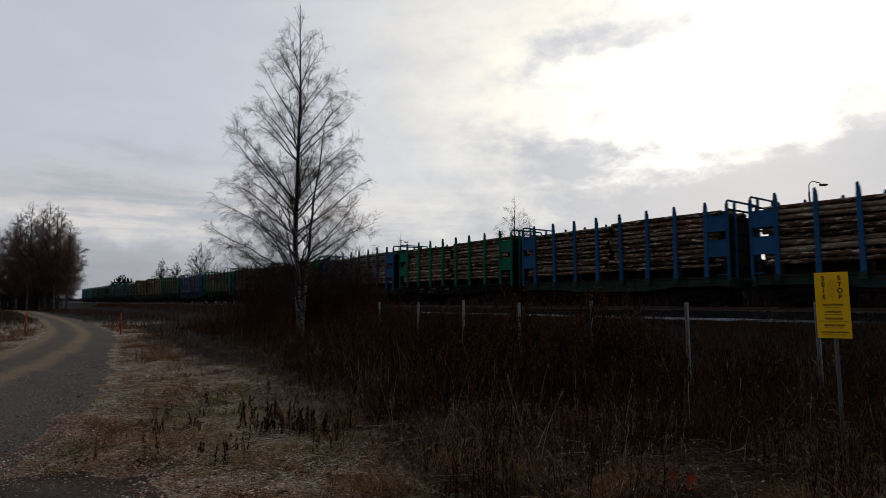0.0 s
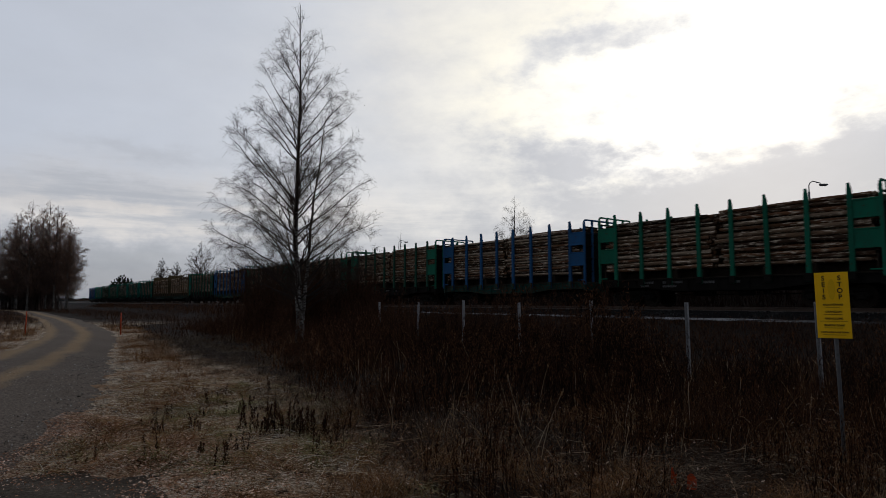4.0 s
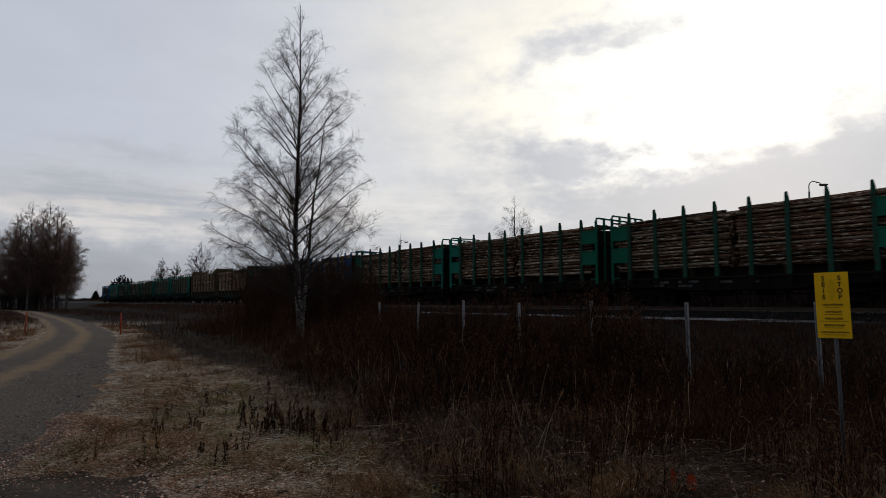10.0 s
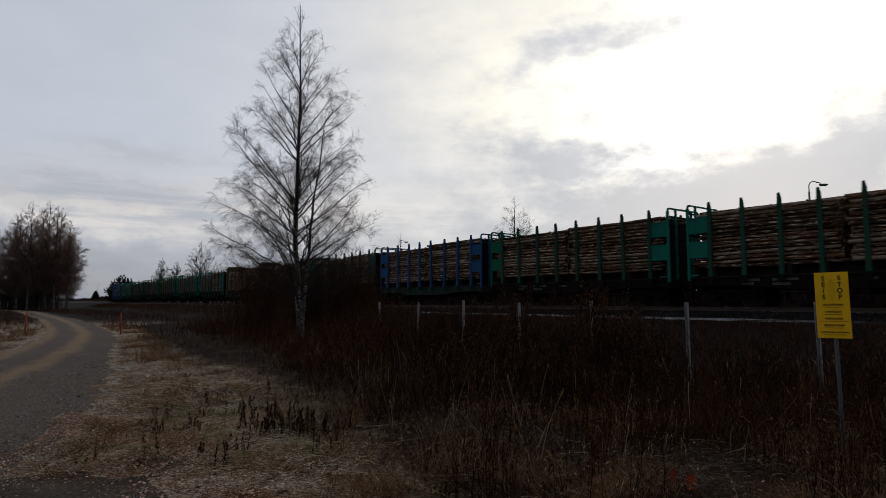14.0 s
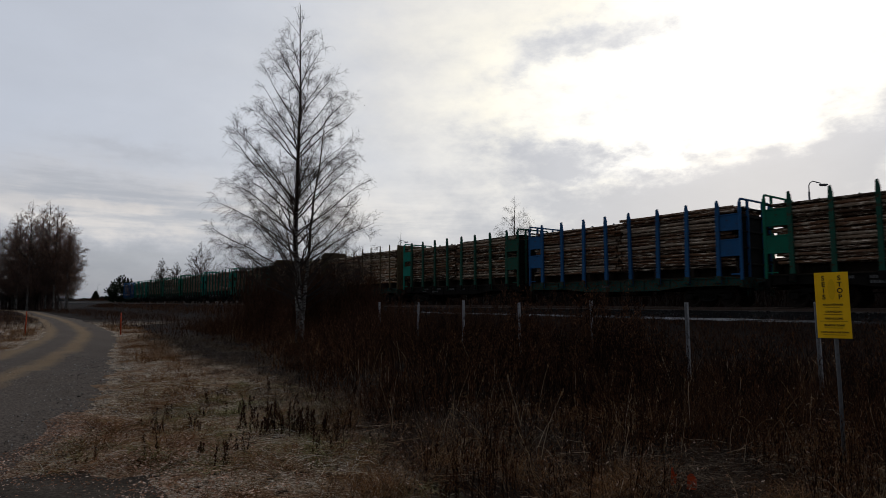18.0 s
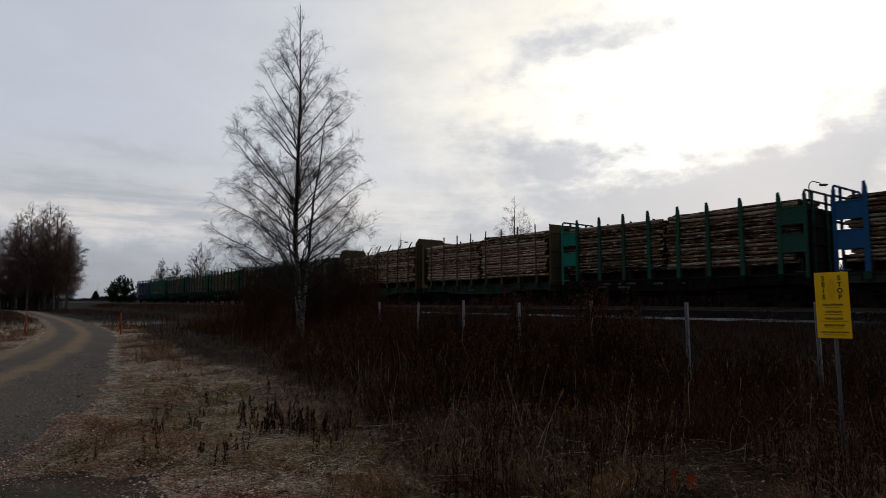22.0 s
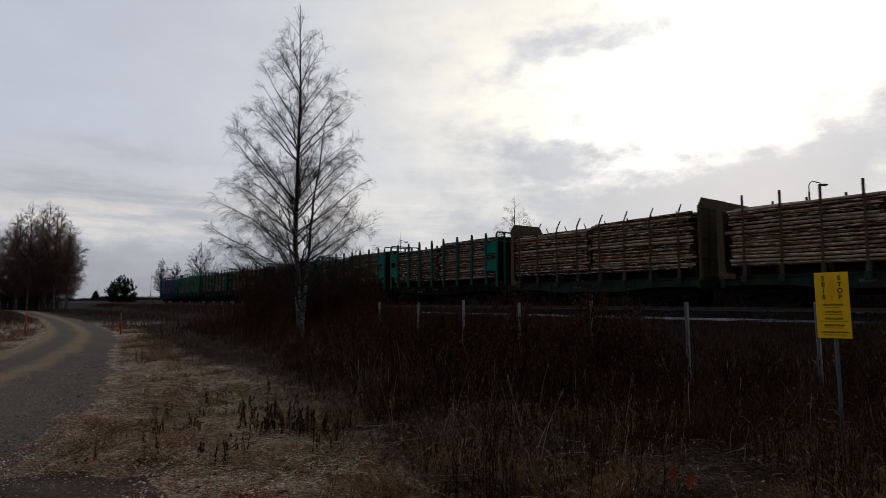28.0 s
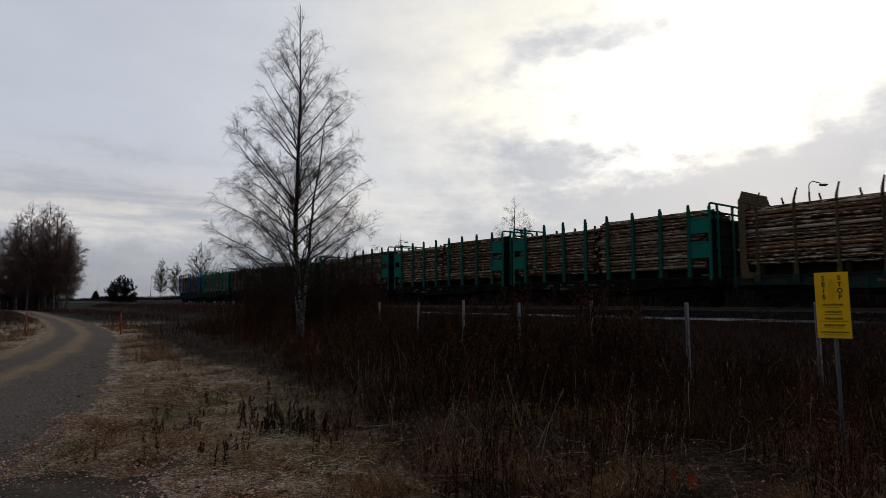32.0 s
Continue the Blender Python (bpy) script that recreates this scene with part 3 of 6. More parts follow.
ROAD, ROAD_HALF = [], []
for i, p in enumerate(TRACKS):
    d = (TRACKS[min(i + 1, len(TRACKS) - 1)] - TRACKS[max(i - 1, 0)]).normalized()
    ROAD.append(p + Vector((d.y, -d.x)) * shoulder(p.y))
    ROAD_HALF.append(1.20 + shoulder(p.y))


def road_strip(name, line, half, m, label, lift=0.035, ragged=0.10, cols=12):
    rng = random.Random(4)
    verts, uvs, faces = [], [], []
    for i, p in enumerate(line):
        d = (line[min(i + 1, len(line) - 1)] - line[max(i - 1, 0)]).normalized()
        side = Vector((d.y, -d.x))
        hw = half[i] if isinstance(half, list) else half
        wl, wr = hw + rng.uniform(-ragged, ragged), hw + rng.uniform(-ragged, ragged)
        for k in range(cols + 1):
            u = k / cols
            s = -wl + (wl + wr) * u
            q = p + side * s
            crown = lift * (1 - (2 * u - 1) ** 4) + 0.03 * (1 - (2 * u - 1) ** 2)
            verts.append((q.x, q.y, float(ground_z(q.x, q.y)) + crown - 0.02))
            uvs.append(((s + shoulder(p.y)) / 6 + 0.5, i / 10))
    c = cols + 1
    for i in range(len(line) - 1):
        for k in range(cols):
            a = i * c + k
            faces.append((a, a + 1, a + c + 1, a + c))
    me = bpy.data.meshes.new(name)
    me.from_pydata(verts, [], faces)
    lay = me.uv_layers.new(name="UVMap")
    for lp in me.loops:
        lay.data[lp.index].uv = uvs[lp.vertex_index]
    me.polygons.foreach_set("use_smooth", [True] * len(faces))
    me.materials.append(m)
    me.update()
    return tagged(put(name, me), label, "road", kind="structure")


road_strip("road", ROAD, ROAD_HALF, M_ROAD, "dark gravel road with two pale wheel tracks, curving away")
road_strip("driveway", smooth_line([(-6.6, 3.4), (-5.2, 4.4), (-3.9, 4.9), (-3.2, 4.9), (-2.7, 4.3)], 0.25), 0.95, M_GRAVEL, "dark gravel turn-off beside the road", 0.02, 0.42, 6)


def bank():
    """The ballast bed with its shoulders, extruded along the track."""
    prof = [(-4.2, 0.58), (-3.6, 0.82), (-2.6, 0.86), (-1.75, 1.17), (1.75, 1.17), (2.6, 0.86), (4.4, 0.80), (4.9, 0.5)]
    rng = random.Random(8)
    verts, faces = [], []
    stations = [190 - i * 2.0 for i in range(65)] + [60 - i * 1.0 for i in range(200)] + [-140 - i * 12.0 for i in range(1, 60)]
    for a in stations:
        for k, (o, z) in enumerate(prof):
            verts.append(on_line(a, TRACK_OFF + o + rng.uniform(-0.05, 0.05), z + rng.uniform(-0.03, 0.03)))
    n = len(prof)
    for i in range(len(stations) - 1):
        for k in range(n - 1):
            q = i * n + k
            faces.append((q, q + 1, q + n + 1, q + n))
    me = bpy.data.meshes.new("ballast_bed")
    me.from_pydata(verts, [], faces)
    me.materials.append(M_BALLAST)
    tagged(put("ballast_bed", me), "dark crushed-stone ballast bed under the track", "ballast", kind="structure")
    # frosted edge of the shoulder
    verts, faces = [], []
    for i, a in enumerate(stations[:170]):
        w = 0.26 + 0.22 * rng.random()
        for o, z in ((-3.55 - w, 0.795), (-3.4, 0.872), (-3.25 + w * 0.8, 0.868)):
            verts.append(on_line(a, TRACK_OFF + o, z + rng.uniform(0, 0.02)))
    for i in range(169):
        for k in range(2):
            q = i * 3 + k
            faces.append((q, q + 1, q + 4, q + 3))
    me = bpy.data.meshes.new("frosted_edge")
    me.from_pydata(verts, [], faces)
    me.materials.append(M_FROST)
    tagged(put("shoulder_edge", me), "pale frosted gravel edge along the railway bank", "gravel", kind="structure")


bank()


def track():
    turn = pose(0, 0, 0, 0, 0, TRACK_TURN)
    head = [(-0.036, 0.0), (-0.036, -0.035), (-0.009, -0.05), (-0.009, -0.14), (-0.07, -0.155), (-0.07, -0.17), (0.07, -0.17), (0.07, -0.155), (0.009, -0.14), (0.009, -0.05), (0.036, -0.035), (0.036, 0.0)]
    for s in (-1, 1):
        g = Geo()
        n = len(head)
        for a in (190.0, -600.0):
            g.v += [tuple(on_line(a, TRACK_OFF + s * 0.76 + x, RAIL_Z + z)) for x, z in head]
        g.f += [(i, (i + 1) % n, (i + 1) % n + n, i + n) for i in range(n)] + [tuple(range(n)), tuple(range(n, 2 * n))]
        g.mi = [0] * len(g.f)
        tagged(put("rail", g.mesh("rail", M_RAIL)), "worn steel rail on concrete sleepers", "rail", "rails of the track", "structure")
    g = Geo()
    for i in range(700):
        a = 185 - i * 0.6
        g.box((0, 0, 0), (0.26, 2.7, 0.2), Matrix.Translation(on_line(a, TRACK_OFF, RAIL_Z - 0.265)) @ turn, 0.02)
    tagged(put("sleepers", g.mesh("sleepers", M_SLEEPER)), "grey concrete sleepers bedded in ballast", "sleepers", kind="stuff")


track()


def sky_cover():
    """The cloud cover, a dome far beyond everything, turning slowly with the wind."""
    g = Geo()
    rad, nu, nv = 3800.0, 64, 18
    for j in range(nv + 1):
        el = radians(-3 + 93 * j / nv)
        for i in range(nu):
            az = 2 * math.pi * i / nu
            g.v.append((rad * math.cos(el) * math.sin(az), rad * math.cos(el) * math.cos(az), rad * math.sin(el)))
    for j in range(nv):
        for i in range(nu):
            a, b = j * nu + i, j * nu + (i + 1) % nu
            g.f.append((a, b, b + nu, a + nu))
    g.mi = [0] * len(g.f)
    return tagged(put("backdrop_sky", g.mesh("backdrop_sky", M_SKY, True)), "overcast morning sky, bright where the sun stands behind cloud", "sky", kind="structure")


clouds = sky_cover()


def far_forest():
    """A low wooded ridge on the horizon."""
    rng = random.Random(11)
    g = Geo()
    n = 700
    for i in range(n + 1):
        az = radians(-75 + 150 * i / n)
        h = 15 + 5 * math.sin(i * 0.05) + 3 * math.sin(i * 0.21) + rng.uniform(-2.5, 2.5)
        for r, z in ((1500, -5), (1500, h), (1560, h * 0.8), (1560, -5)):
            g.v.append((r * math.sin(az), r * math.cos(az), z))
    for i in range(n):
        for k in range(3):
            a = i * 4 + k
            g.f.append((a, a + 1, a + 5, a + 4))
    g.mi = [0] * len(g.f)
    tagged(put("backdrop_forest", g.mesh("backdrop_forest", M_FOREST)), "distant dark spruce forest along the horizon", "forest", kind="structure")


far_forest()


# ---- the timber train ----
MESHES = {}


def shared(key, build):
    if key not in MESHES:
        MESHES[key] = build()
    return MESHES[key]


HALF = 6.78          # half length between the end frames
STAKES = [-5.67 + 1.62 * i for i in range(8)]
SIDE = 1.45          # half width over the stakes
FLOOR = 1.40
LOAD = 1.86          # underside of the logs, on their bolsters


def log_mesh(kind, bark):
    """A log 1 m long and 1 m thick at unit scale along x, crooked and tapering; scaled to its size where it lies."""
    rng = random.Random(100 + kind)
    g = Geo()
    pts, rad = [], []
    k1, k2 = rng.uniform(0, 6), rng.uniform(0, 6)
    for i in range(8):
        u = i / 7
        pts.append((u - 0.5, 0.10 * math.sin(k1 + u * 5) + rng.uniform(-0.03, 0.03), 0.12 * math.sin(k2 + u * 4) + rng.uniform(-0.04, 0.04)))
        rad.append(0.50 - 0.09 * u + rng.uniform(-0.035, 0.035))
    n = 8
    # rings stay square to the log's length, since it is drawn out to its size later
    vs = [(p[0], p[1] + r * math.cos(2 * math.pi * k / n), p[2] + r * math.sin(2 * math.pi * k / n)) for p, r in zip(pts, rad) for k in range(n)]
    g.add(vs, [(i * n + k, i * n + (k + 1) % n, (i + 1) * n + (k + 1) % n, (i + 1) * n + k) for i in range(7) for k in range(n)], 0)
    g.f += [tuple(range(n))[::-1], tuple(range(7 * n, 8 * n))]
    g.mi += [1, 1]
    return g.mesh("log", [bark, M_LOGEND], True)


def log_core(kind, d, top):
    """The inner logs of both stacks, of which only ends and glimpses show."""
    rng = random.Random(500 + kind)
    g = Geo()
    n = int(2.5 / d)
    for sx in (-1, 1):
        for r in range(int((top - 0.1 - LOAD) / d)):
            for c in range(n):
                if 0 < c < n - 1 and rng.random() < 0.02:
                    continue
                y = -1.25 + d * 1.2 + (2.5 - d * 2.3) * c / max(n - 1, 1)
                z = LOAD + d * (r + 0.5) * 0.97
                x0, x1 = sx * (0.08 + rng.uniform(-0.05, 0.15)), sx * (6.3 + rng.uniform(-0.15, 0.12))
                g.tube([(x0, y, z), ((x0 + x1) / 2, y + rng.uniform(-0.03, 0.03), z + rng.uniform(-0.03, 0.03)), (x1, y, z)], d * rng.uniform(0.42, 0.52), 6, True, 0, 1)
    return g.mesh("log_core", [M_LOG, M_LOGEND], True)


def stake_mesh(m, style):
    g = Geo()
    if style == "wide":
        # flat post, cut to a point at the top and tapering
        g.prism([(-0.10, FLOOR - 0.30), (0.10, FLOOR - 0.30), (0.085, 4.55), (0.075, 4.75), (0.012, 5.02), (-0.06, 4.98), (-0.085, 4.55)], -0.05, 0.07)
    elif style == "straight":
        g.tube([(0, 0, FLOOR - 0.2), (0, 0, FLOOR + 0.35), (0, 0, FLOOR + 0.5), (0, 0, 5.12)], [0.10, 0.09, 0.066, 0.06], 4)
    else:
        g.tube([(0, 0, FLOOR - 0.2), (0, 0, FLOOR + 0.35), (0, 0, FLOOR + 0.5), (0, 0, 4.45), (0, 0.03, 4.62), (0, 0.18, 4.9), (0, 0.36, 5.18)], [0.10, 0.09, 0.07, 0.066, 0.062, 0.052, 0.042], 4)
    return g.mesh("stake", m)


def bracket_mesh(m):
    return Geo().box((0, -0.07, FLOOR - 0.12), (0.28, 0.10, 0.34), ch=0.02).mesh("bracket", m)


def sole_bar(m):
    """Fish-bellied side girder with flanges."""
    g = Geo()
    top = FLOOR - 0.02
    out = [(-6.7, top - 0.36), (-3.9, top - 0.38), (-2.3, top - 0.56), (2.3, top - 0.56), (3.9, top - 0.38), (6.7, top - 0.36), (6.7, top), (-6.7, top)]
    g.prism(out[::-1], -0.02, 0.02)
    g.box((0, 0, top - 0.01), (13.4, 0.18, 0.03))
    for a, b in zip(out[:5], out[1:6]):
        dx, dz = b[0] - a[0], b[1] - a[1]
        g.box((0, 0, 0), (math.hypot(dx, dz), 0.18, 0.03), Matrix.Translation(((a[0] + b[0]) / 2, 0, (a[1] + b[1]) / 2)) @ Matrix.Rotation(-math.atan2(dz, dx), 4, "Y"))
    for i in range(9):
        x = -6.0 + 1.5 * i
        h = 0.34 if abs(x) > 3.5 else 0.5
        g.box((x, -0.04, top - h / 2 - 0.02), (0.04, 0.07, h))
    return g.mesh("sole_bar", m)


def deck_mesh():
    return Geo().box((0, 0, FLOOR + 0.02), (13.4, 2.7, 0.05), ch=0.01).mesh("deck", M_DECK)


def bolster_mesh():
    return Geo().box((0, 0, FLOOR + 0.25), (0.2, 2.6, 0.42), ch=0.02).mesh("load_bolster", M_DECK)


def stringer_mesh():
    """A long timber on the deck under the load."""
    return Geo().box((0, 0, FLOOR + 0.24), (12.7, 0.14, 0.40), ch=0.02).mesh("stringer", M_DECK)


def end_board():
    """A made-up thick board across the deck that closes the bright space under the load at the wagon's end."""
    return Geo().box((0, 0, FLOOR + 0.40), (0.08, 2.62, 0.70), ch=0.015).mesh("end_board", M_DECK)


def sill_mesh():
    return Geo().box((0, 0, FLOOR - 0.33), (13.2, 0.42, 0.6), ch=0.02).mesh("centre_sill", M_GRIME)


def brake_gear():
    g = Geo()
    g.tube([(-1.6, -0.55, 0.72), (-0.6, -0.55, 0.72)], 0.19, 12)
    g.tube([(0.6, -0.5, 0.7), (1.3, -0.5, 0.7)], 0.16, 12)
    g.tube([(-4.6, 0.1, 0.62), (4.6, 0.1, 0.62)], 0.025, 6)
    g.tube([(-6.9, 0.5, 0.95), (-3, 0.5, 0.85), (3, 0.5, 0.85), (6.9, 0.5, 0.95)], 0.03, 6)
    g.box((1.9, -0.5, 0.75), (0.3, 0.25, 0.3), ch=0.03)
    return g.mesh("brake_gear", M_GRIME)


def headstock(m):
    g = Geo()
    g.box((0, 0, FLOOR - 0.26), (0.16, 2.9, 0.48), ch=0.02)
    g.box((0.1, 0, FLOOR - 0.34), (0.1, 0.7, 0.55), ch=0.03)
    for s in (-1, 1):
        g.tube([(0.12, s * 1.25, FLOOR - 0.1), (0.2, s * 1.25, FLOOR - 0.12), (0.2, s * 1.25, 0.55), (0.2, s * 1.0, 0.55), (0.2, s * 1.0, FLOOR - 0.1)], 0.014, 5)
    return g.mesh("headstock", m)


def coupler():
    g = Geo()
    g.box((0.22, 0, 1.06), (0.44, 0.16, 0.2), ch=0.03)
    g.box((0.46, 0.03, 1.06), (0.24, 0.34, 0.3), ch=0.06)
    g.tube([(0.1, 0.35, 0.95), (0.35, 0.34, 0.72), (0.52, 0.3, 0.66)], 0.03, 6)
    return g.mesh("coupler", M_GRIME)


def side_frame():
    g = Geo()
    out = [(-1.18, 0.52), (-1.12, 0.68), (-0.55, 0.78), (0.55, 0.78), (1.12, 0.68), (1.18, 0.52), (1.0, 0.38), (0.82, 0.52), (0.42, 0.62), (0.34, 0.36), (0.2, 0.3), (-0.2, 0.3), (-0.34, 0.36), (-0.42, 0.62), (-0.82, 0.52), (-1.0, 0.38)]
    for a, b in zip(out, out[1:] + out[:1]):
        g.tube([(a[0], 0, a[1]), (b[0], 0, b[1])], 0.07, 6)
    g.box((0, 0, 0.7), (1.3, 0.12, 0.12), ch=0.02)
    for x in (-0.925, 0.925):
        g.box((x, -0.02, 0.475), (0.3, 0.22, 0.3), ch=0.05)
    for x in (-0.2, -0.07, 0.07, 0.2):
        g.tube([(x, 0, 0.36), (x, 0, 0.62)], 0.05, 8)
    return g.mesh("side_frame", M_GRIME)


def bolster():
    g = Geo()
    g.box((0, 0, 0.72), (0.44, 2.2, 0.24), ch=0.04)
    g.tube([(0, 0, 0.8), (0, 0, 0.95)], 0.22, 12)
    for s in (-1, 1):
        g.box((s * 0.5, 0, 0.5), (0.08, 1.7, 0.12), ch=0.02)
    return g.mesh("bolster", M_GRIME)


def wheelset():
    g = Geo()
    g.tube([(0, -1.08, 0), (0, 1.08, 0)], 0.075, 10)
    for s in (-1, 1):
        prof = [(0.71, 0.10), (0.71, 0.40), (0.705, 0.505), (0.735, 0.505), (0.745, 0.478), (0.84, 0.47), (0.84, 0.40), (0.79, 0.34), (0.79, 0.16), (0.85, 0.12), (0.85, 0.08)]
        n = 20
        vs = [(r * math.cos(2 * math.pi * k / n), s * y, r * math.sin(2 * math.pi * k / n)) for y, r in prof for k in range(n)]
        fs = [(i * n + k, i * n + (k + 1) % n, (i + 1) * n + (k + 1) % n, (i + 1) * n + k) for i in range(len(prof) - 1) for k in range(n)]
        g.add(vs, fs)
    for k in range(4):
        a = math.pi / 2 * k
        g.tube([(0.28 * math.cos(a), -0.86, 0.28 * math.sin(a)), (0.28 * math.cos(a), -0.80, 0.28 * math.sin(a))], 0.03, 6)
    return g.mesh("wheelset", M_WHEEL)


def panel_mesh(m, z0, z1, ladder=False):
    """A plate of the side of the end frame, with a folded rim."""
    g = Geo()
    w = 1.06
    g.box((0, 0, (z0 + z1) / 2), (w, 0.02, z1 - z0))
    for z in (z0 + 0.03, z1 - 0.03):
        g.box((0, 0, z), (w, 0.07, 0.06), ch=0.01)
    return g.mesh("side_panel", m)


def end_post(m, top):
    g = Geo()
    r = 0.16
    # the post bends over at its head into the top bar
    g.box((0, 0, (FLOOR - 0.15 + top - r) / 2), (0.13, 0.13, top - r - FLOOR + 0.15), ch=0.02)
    g.tube([(0, 0, top - r - 0.03), (0, 0.03, top - 0.07), (0, r * 0.6, top - 0.01), (0, r + 0.1, top)], 0.055, 6)
    g.box((-0.25, 0, FLOOR + 0.12), (0.5, 0.05, 0.06), Matrix.Identity(4), 0.01)
    return g.mesh("end_post", m)


def bar_mesh(m, wide, size):
    """A rolled steel bar across the wagon."""
    return Geo().box((0, 0, 0), (size[0], wide, size[1]), ch=0.012).mesh("cross_bar", m)


def end_rails(m, top, w, at):
    """The portal at the wagon's end: a round top rail, cross bars and two uprights."""
    g = Geo()
    g.tube([(0, -1.24, top), (0, 1.24, top)], 0.05, 6)
    end = put("end_frame", shared(("rail", m.name), lambda: g.mesh("top_rail", m)), w, at)
    low = shared("end_bar", lambda: bar_mesh(M_GRIME, 2.8, (0.06, 0.09)))
    for z in (2.0, 2.75, 3.5, 4.2, top - 0.42):
        put("cross_bar", low, end, pose(0, 0, z))
    up = shared(("upright", m.name), lambda: Geo().box((0, 0, (FLOOR + top) / 2), (0.10, 0.13, top - FLOOR), ch=0.015).mesh("upright", m))
    for y in (-0.72, 0.72):
        put("upright", up, end, pose(0.006, y, 0))
    return end


def end_plate(m):
    """Ribbed plate that closes the leading end behind its bars."""
    g = Geo()
    g.box((0, 0, (FLOOR + 4.32) / 2), (0.025, 2.74, 4.32 - FLOOR))
    for k in range(9):
        g.box((-0.03, -1.2 + 0.3 * k, (FLOOR + 4.32) / 2), (0.04, 0.09, 4.2 - FLOOR), ch=0.01)
    return g.mesh("end_plate", m)


def plate_wall(m, top, arched, w, at):
    """A solid end wall of plate, level or with cut-off corners, stiffened by ribs."""
    half = 1.48
    if arched:
        prof = [(-half, FLOOR - 0.1), (half, FLOOR - 0.1), (half, top - 0.42), (half - 0.30, top), (-half + 0.30, top), (-half, top - 0.42)]
    else:
        prof = [(-half, FLOOR - 0.1), (half, FLOOR - 0.1), (half, top), (-half, top)]

    def build():
        g = Geo()
        n = len(prof)
        for x in (-0.02, 0.02):
            g.v += [(x, y, z) for y, z in prof]
        g.f += [tuple(range(n))[::-1], tuple(range(n, 2 * n))] + [(i, (i + 1) % n, (i + 1) % n + n, i + n) for i in range(n)]
        g.mi = [0] * len(g.f)
        return g.mesh("end_wall", m)
    end = put("end_wall", shared(("wall", m.name, arched), build), w, at)
    tall = top - FLOOR - 0.4
    rib = shared(("rib", m.name, arched), lambda: Geo().box((0, 0, 0), (0.14, 0.10, tall), ch=0.02).mesh("rib", m))
    for y in (-half + 0.06, -0.5, 0.5, half - 0.06):
        put("rib", rib, end, pose(0.0, y, FLOOR + tall / 2))
    girt = shared(("girt", m.name), lambda: bar_mesh(m, 2 * half - 0.05, (0.13, 0.09)))
    for z in (FLOOR + 0.1, 2.4, 3.4, top - 0.5):
        put("cross_bar", girt, end, pose(0, 0, z))
    return end


def plate_return(m, top, length):
    """The short side wing of a solid end wall."""
    g = Geo()
    out = [(0, FLOOR - 0.1), (length, FLOOR - 0.1), (length, FLOOR + 0.12), (0.34, FLOOR + 0.2), (0.26, FLOOR + 0.6), (0.24, top - 0.75), (0.12, top - 0.45), (0, top - 0.42)]
    g.prism(out[::-1], -0.02, 0.02)
    return g.mesh("side_wing", m)


def frame_letters(n, seed):
    """Unreadable stencilled marks as plain bars."""
    rng = random.Random(seed)
    g = Geo()
    x = 0.0
    for i in range(n):
        w = rng.uniform(0.05, 0.09)
        g.box((x + w / 2, 0, 0), (w, 0.004, 0.12))
        x += w + 0.03
    return g.mesh("stencil", M_STENCIL)


M_STENCIL = rough_surface("stencil_white", [(0.3, (0.08, 0.08, 0.08)), (0.7, (0.16, 0.16, 0.16))], 20, 4, 0.8, 0.0)


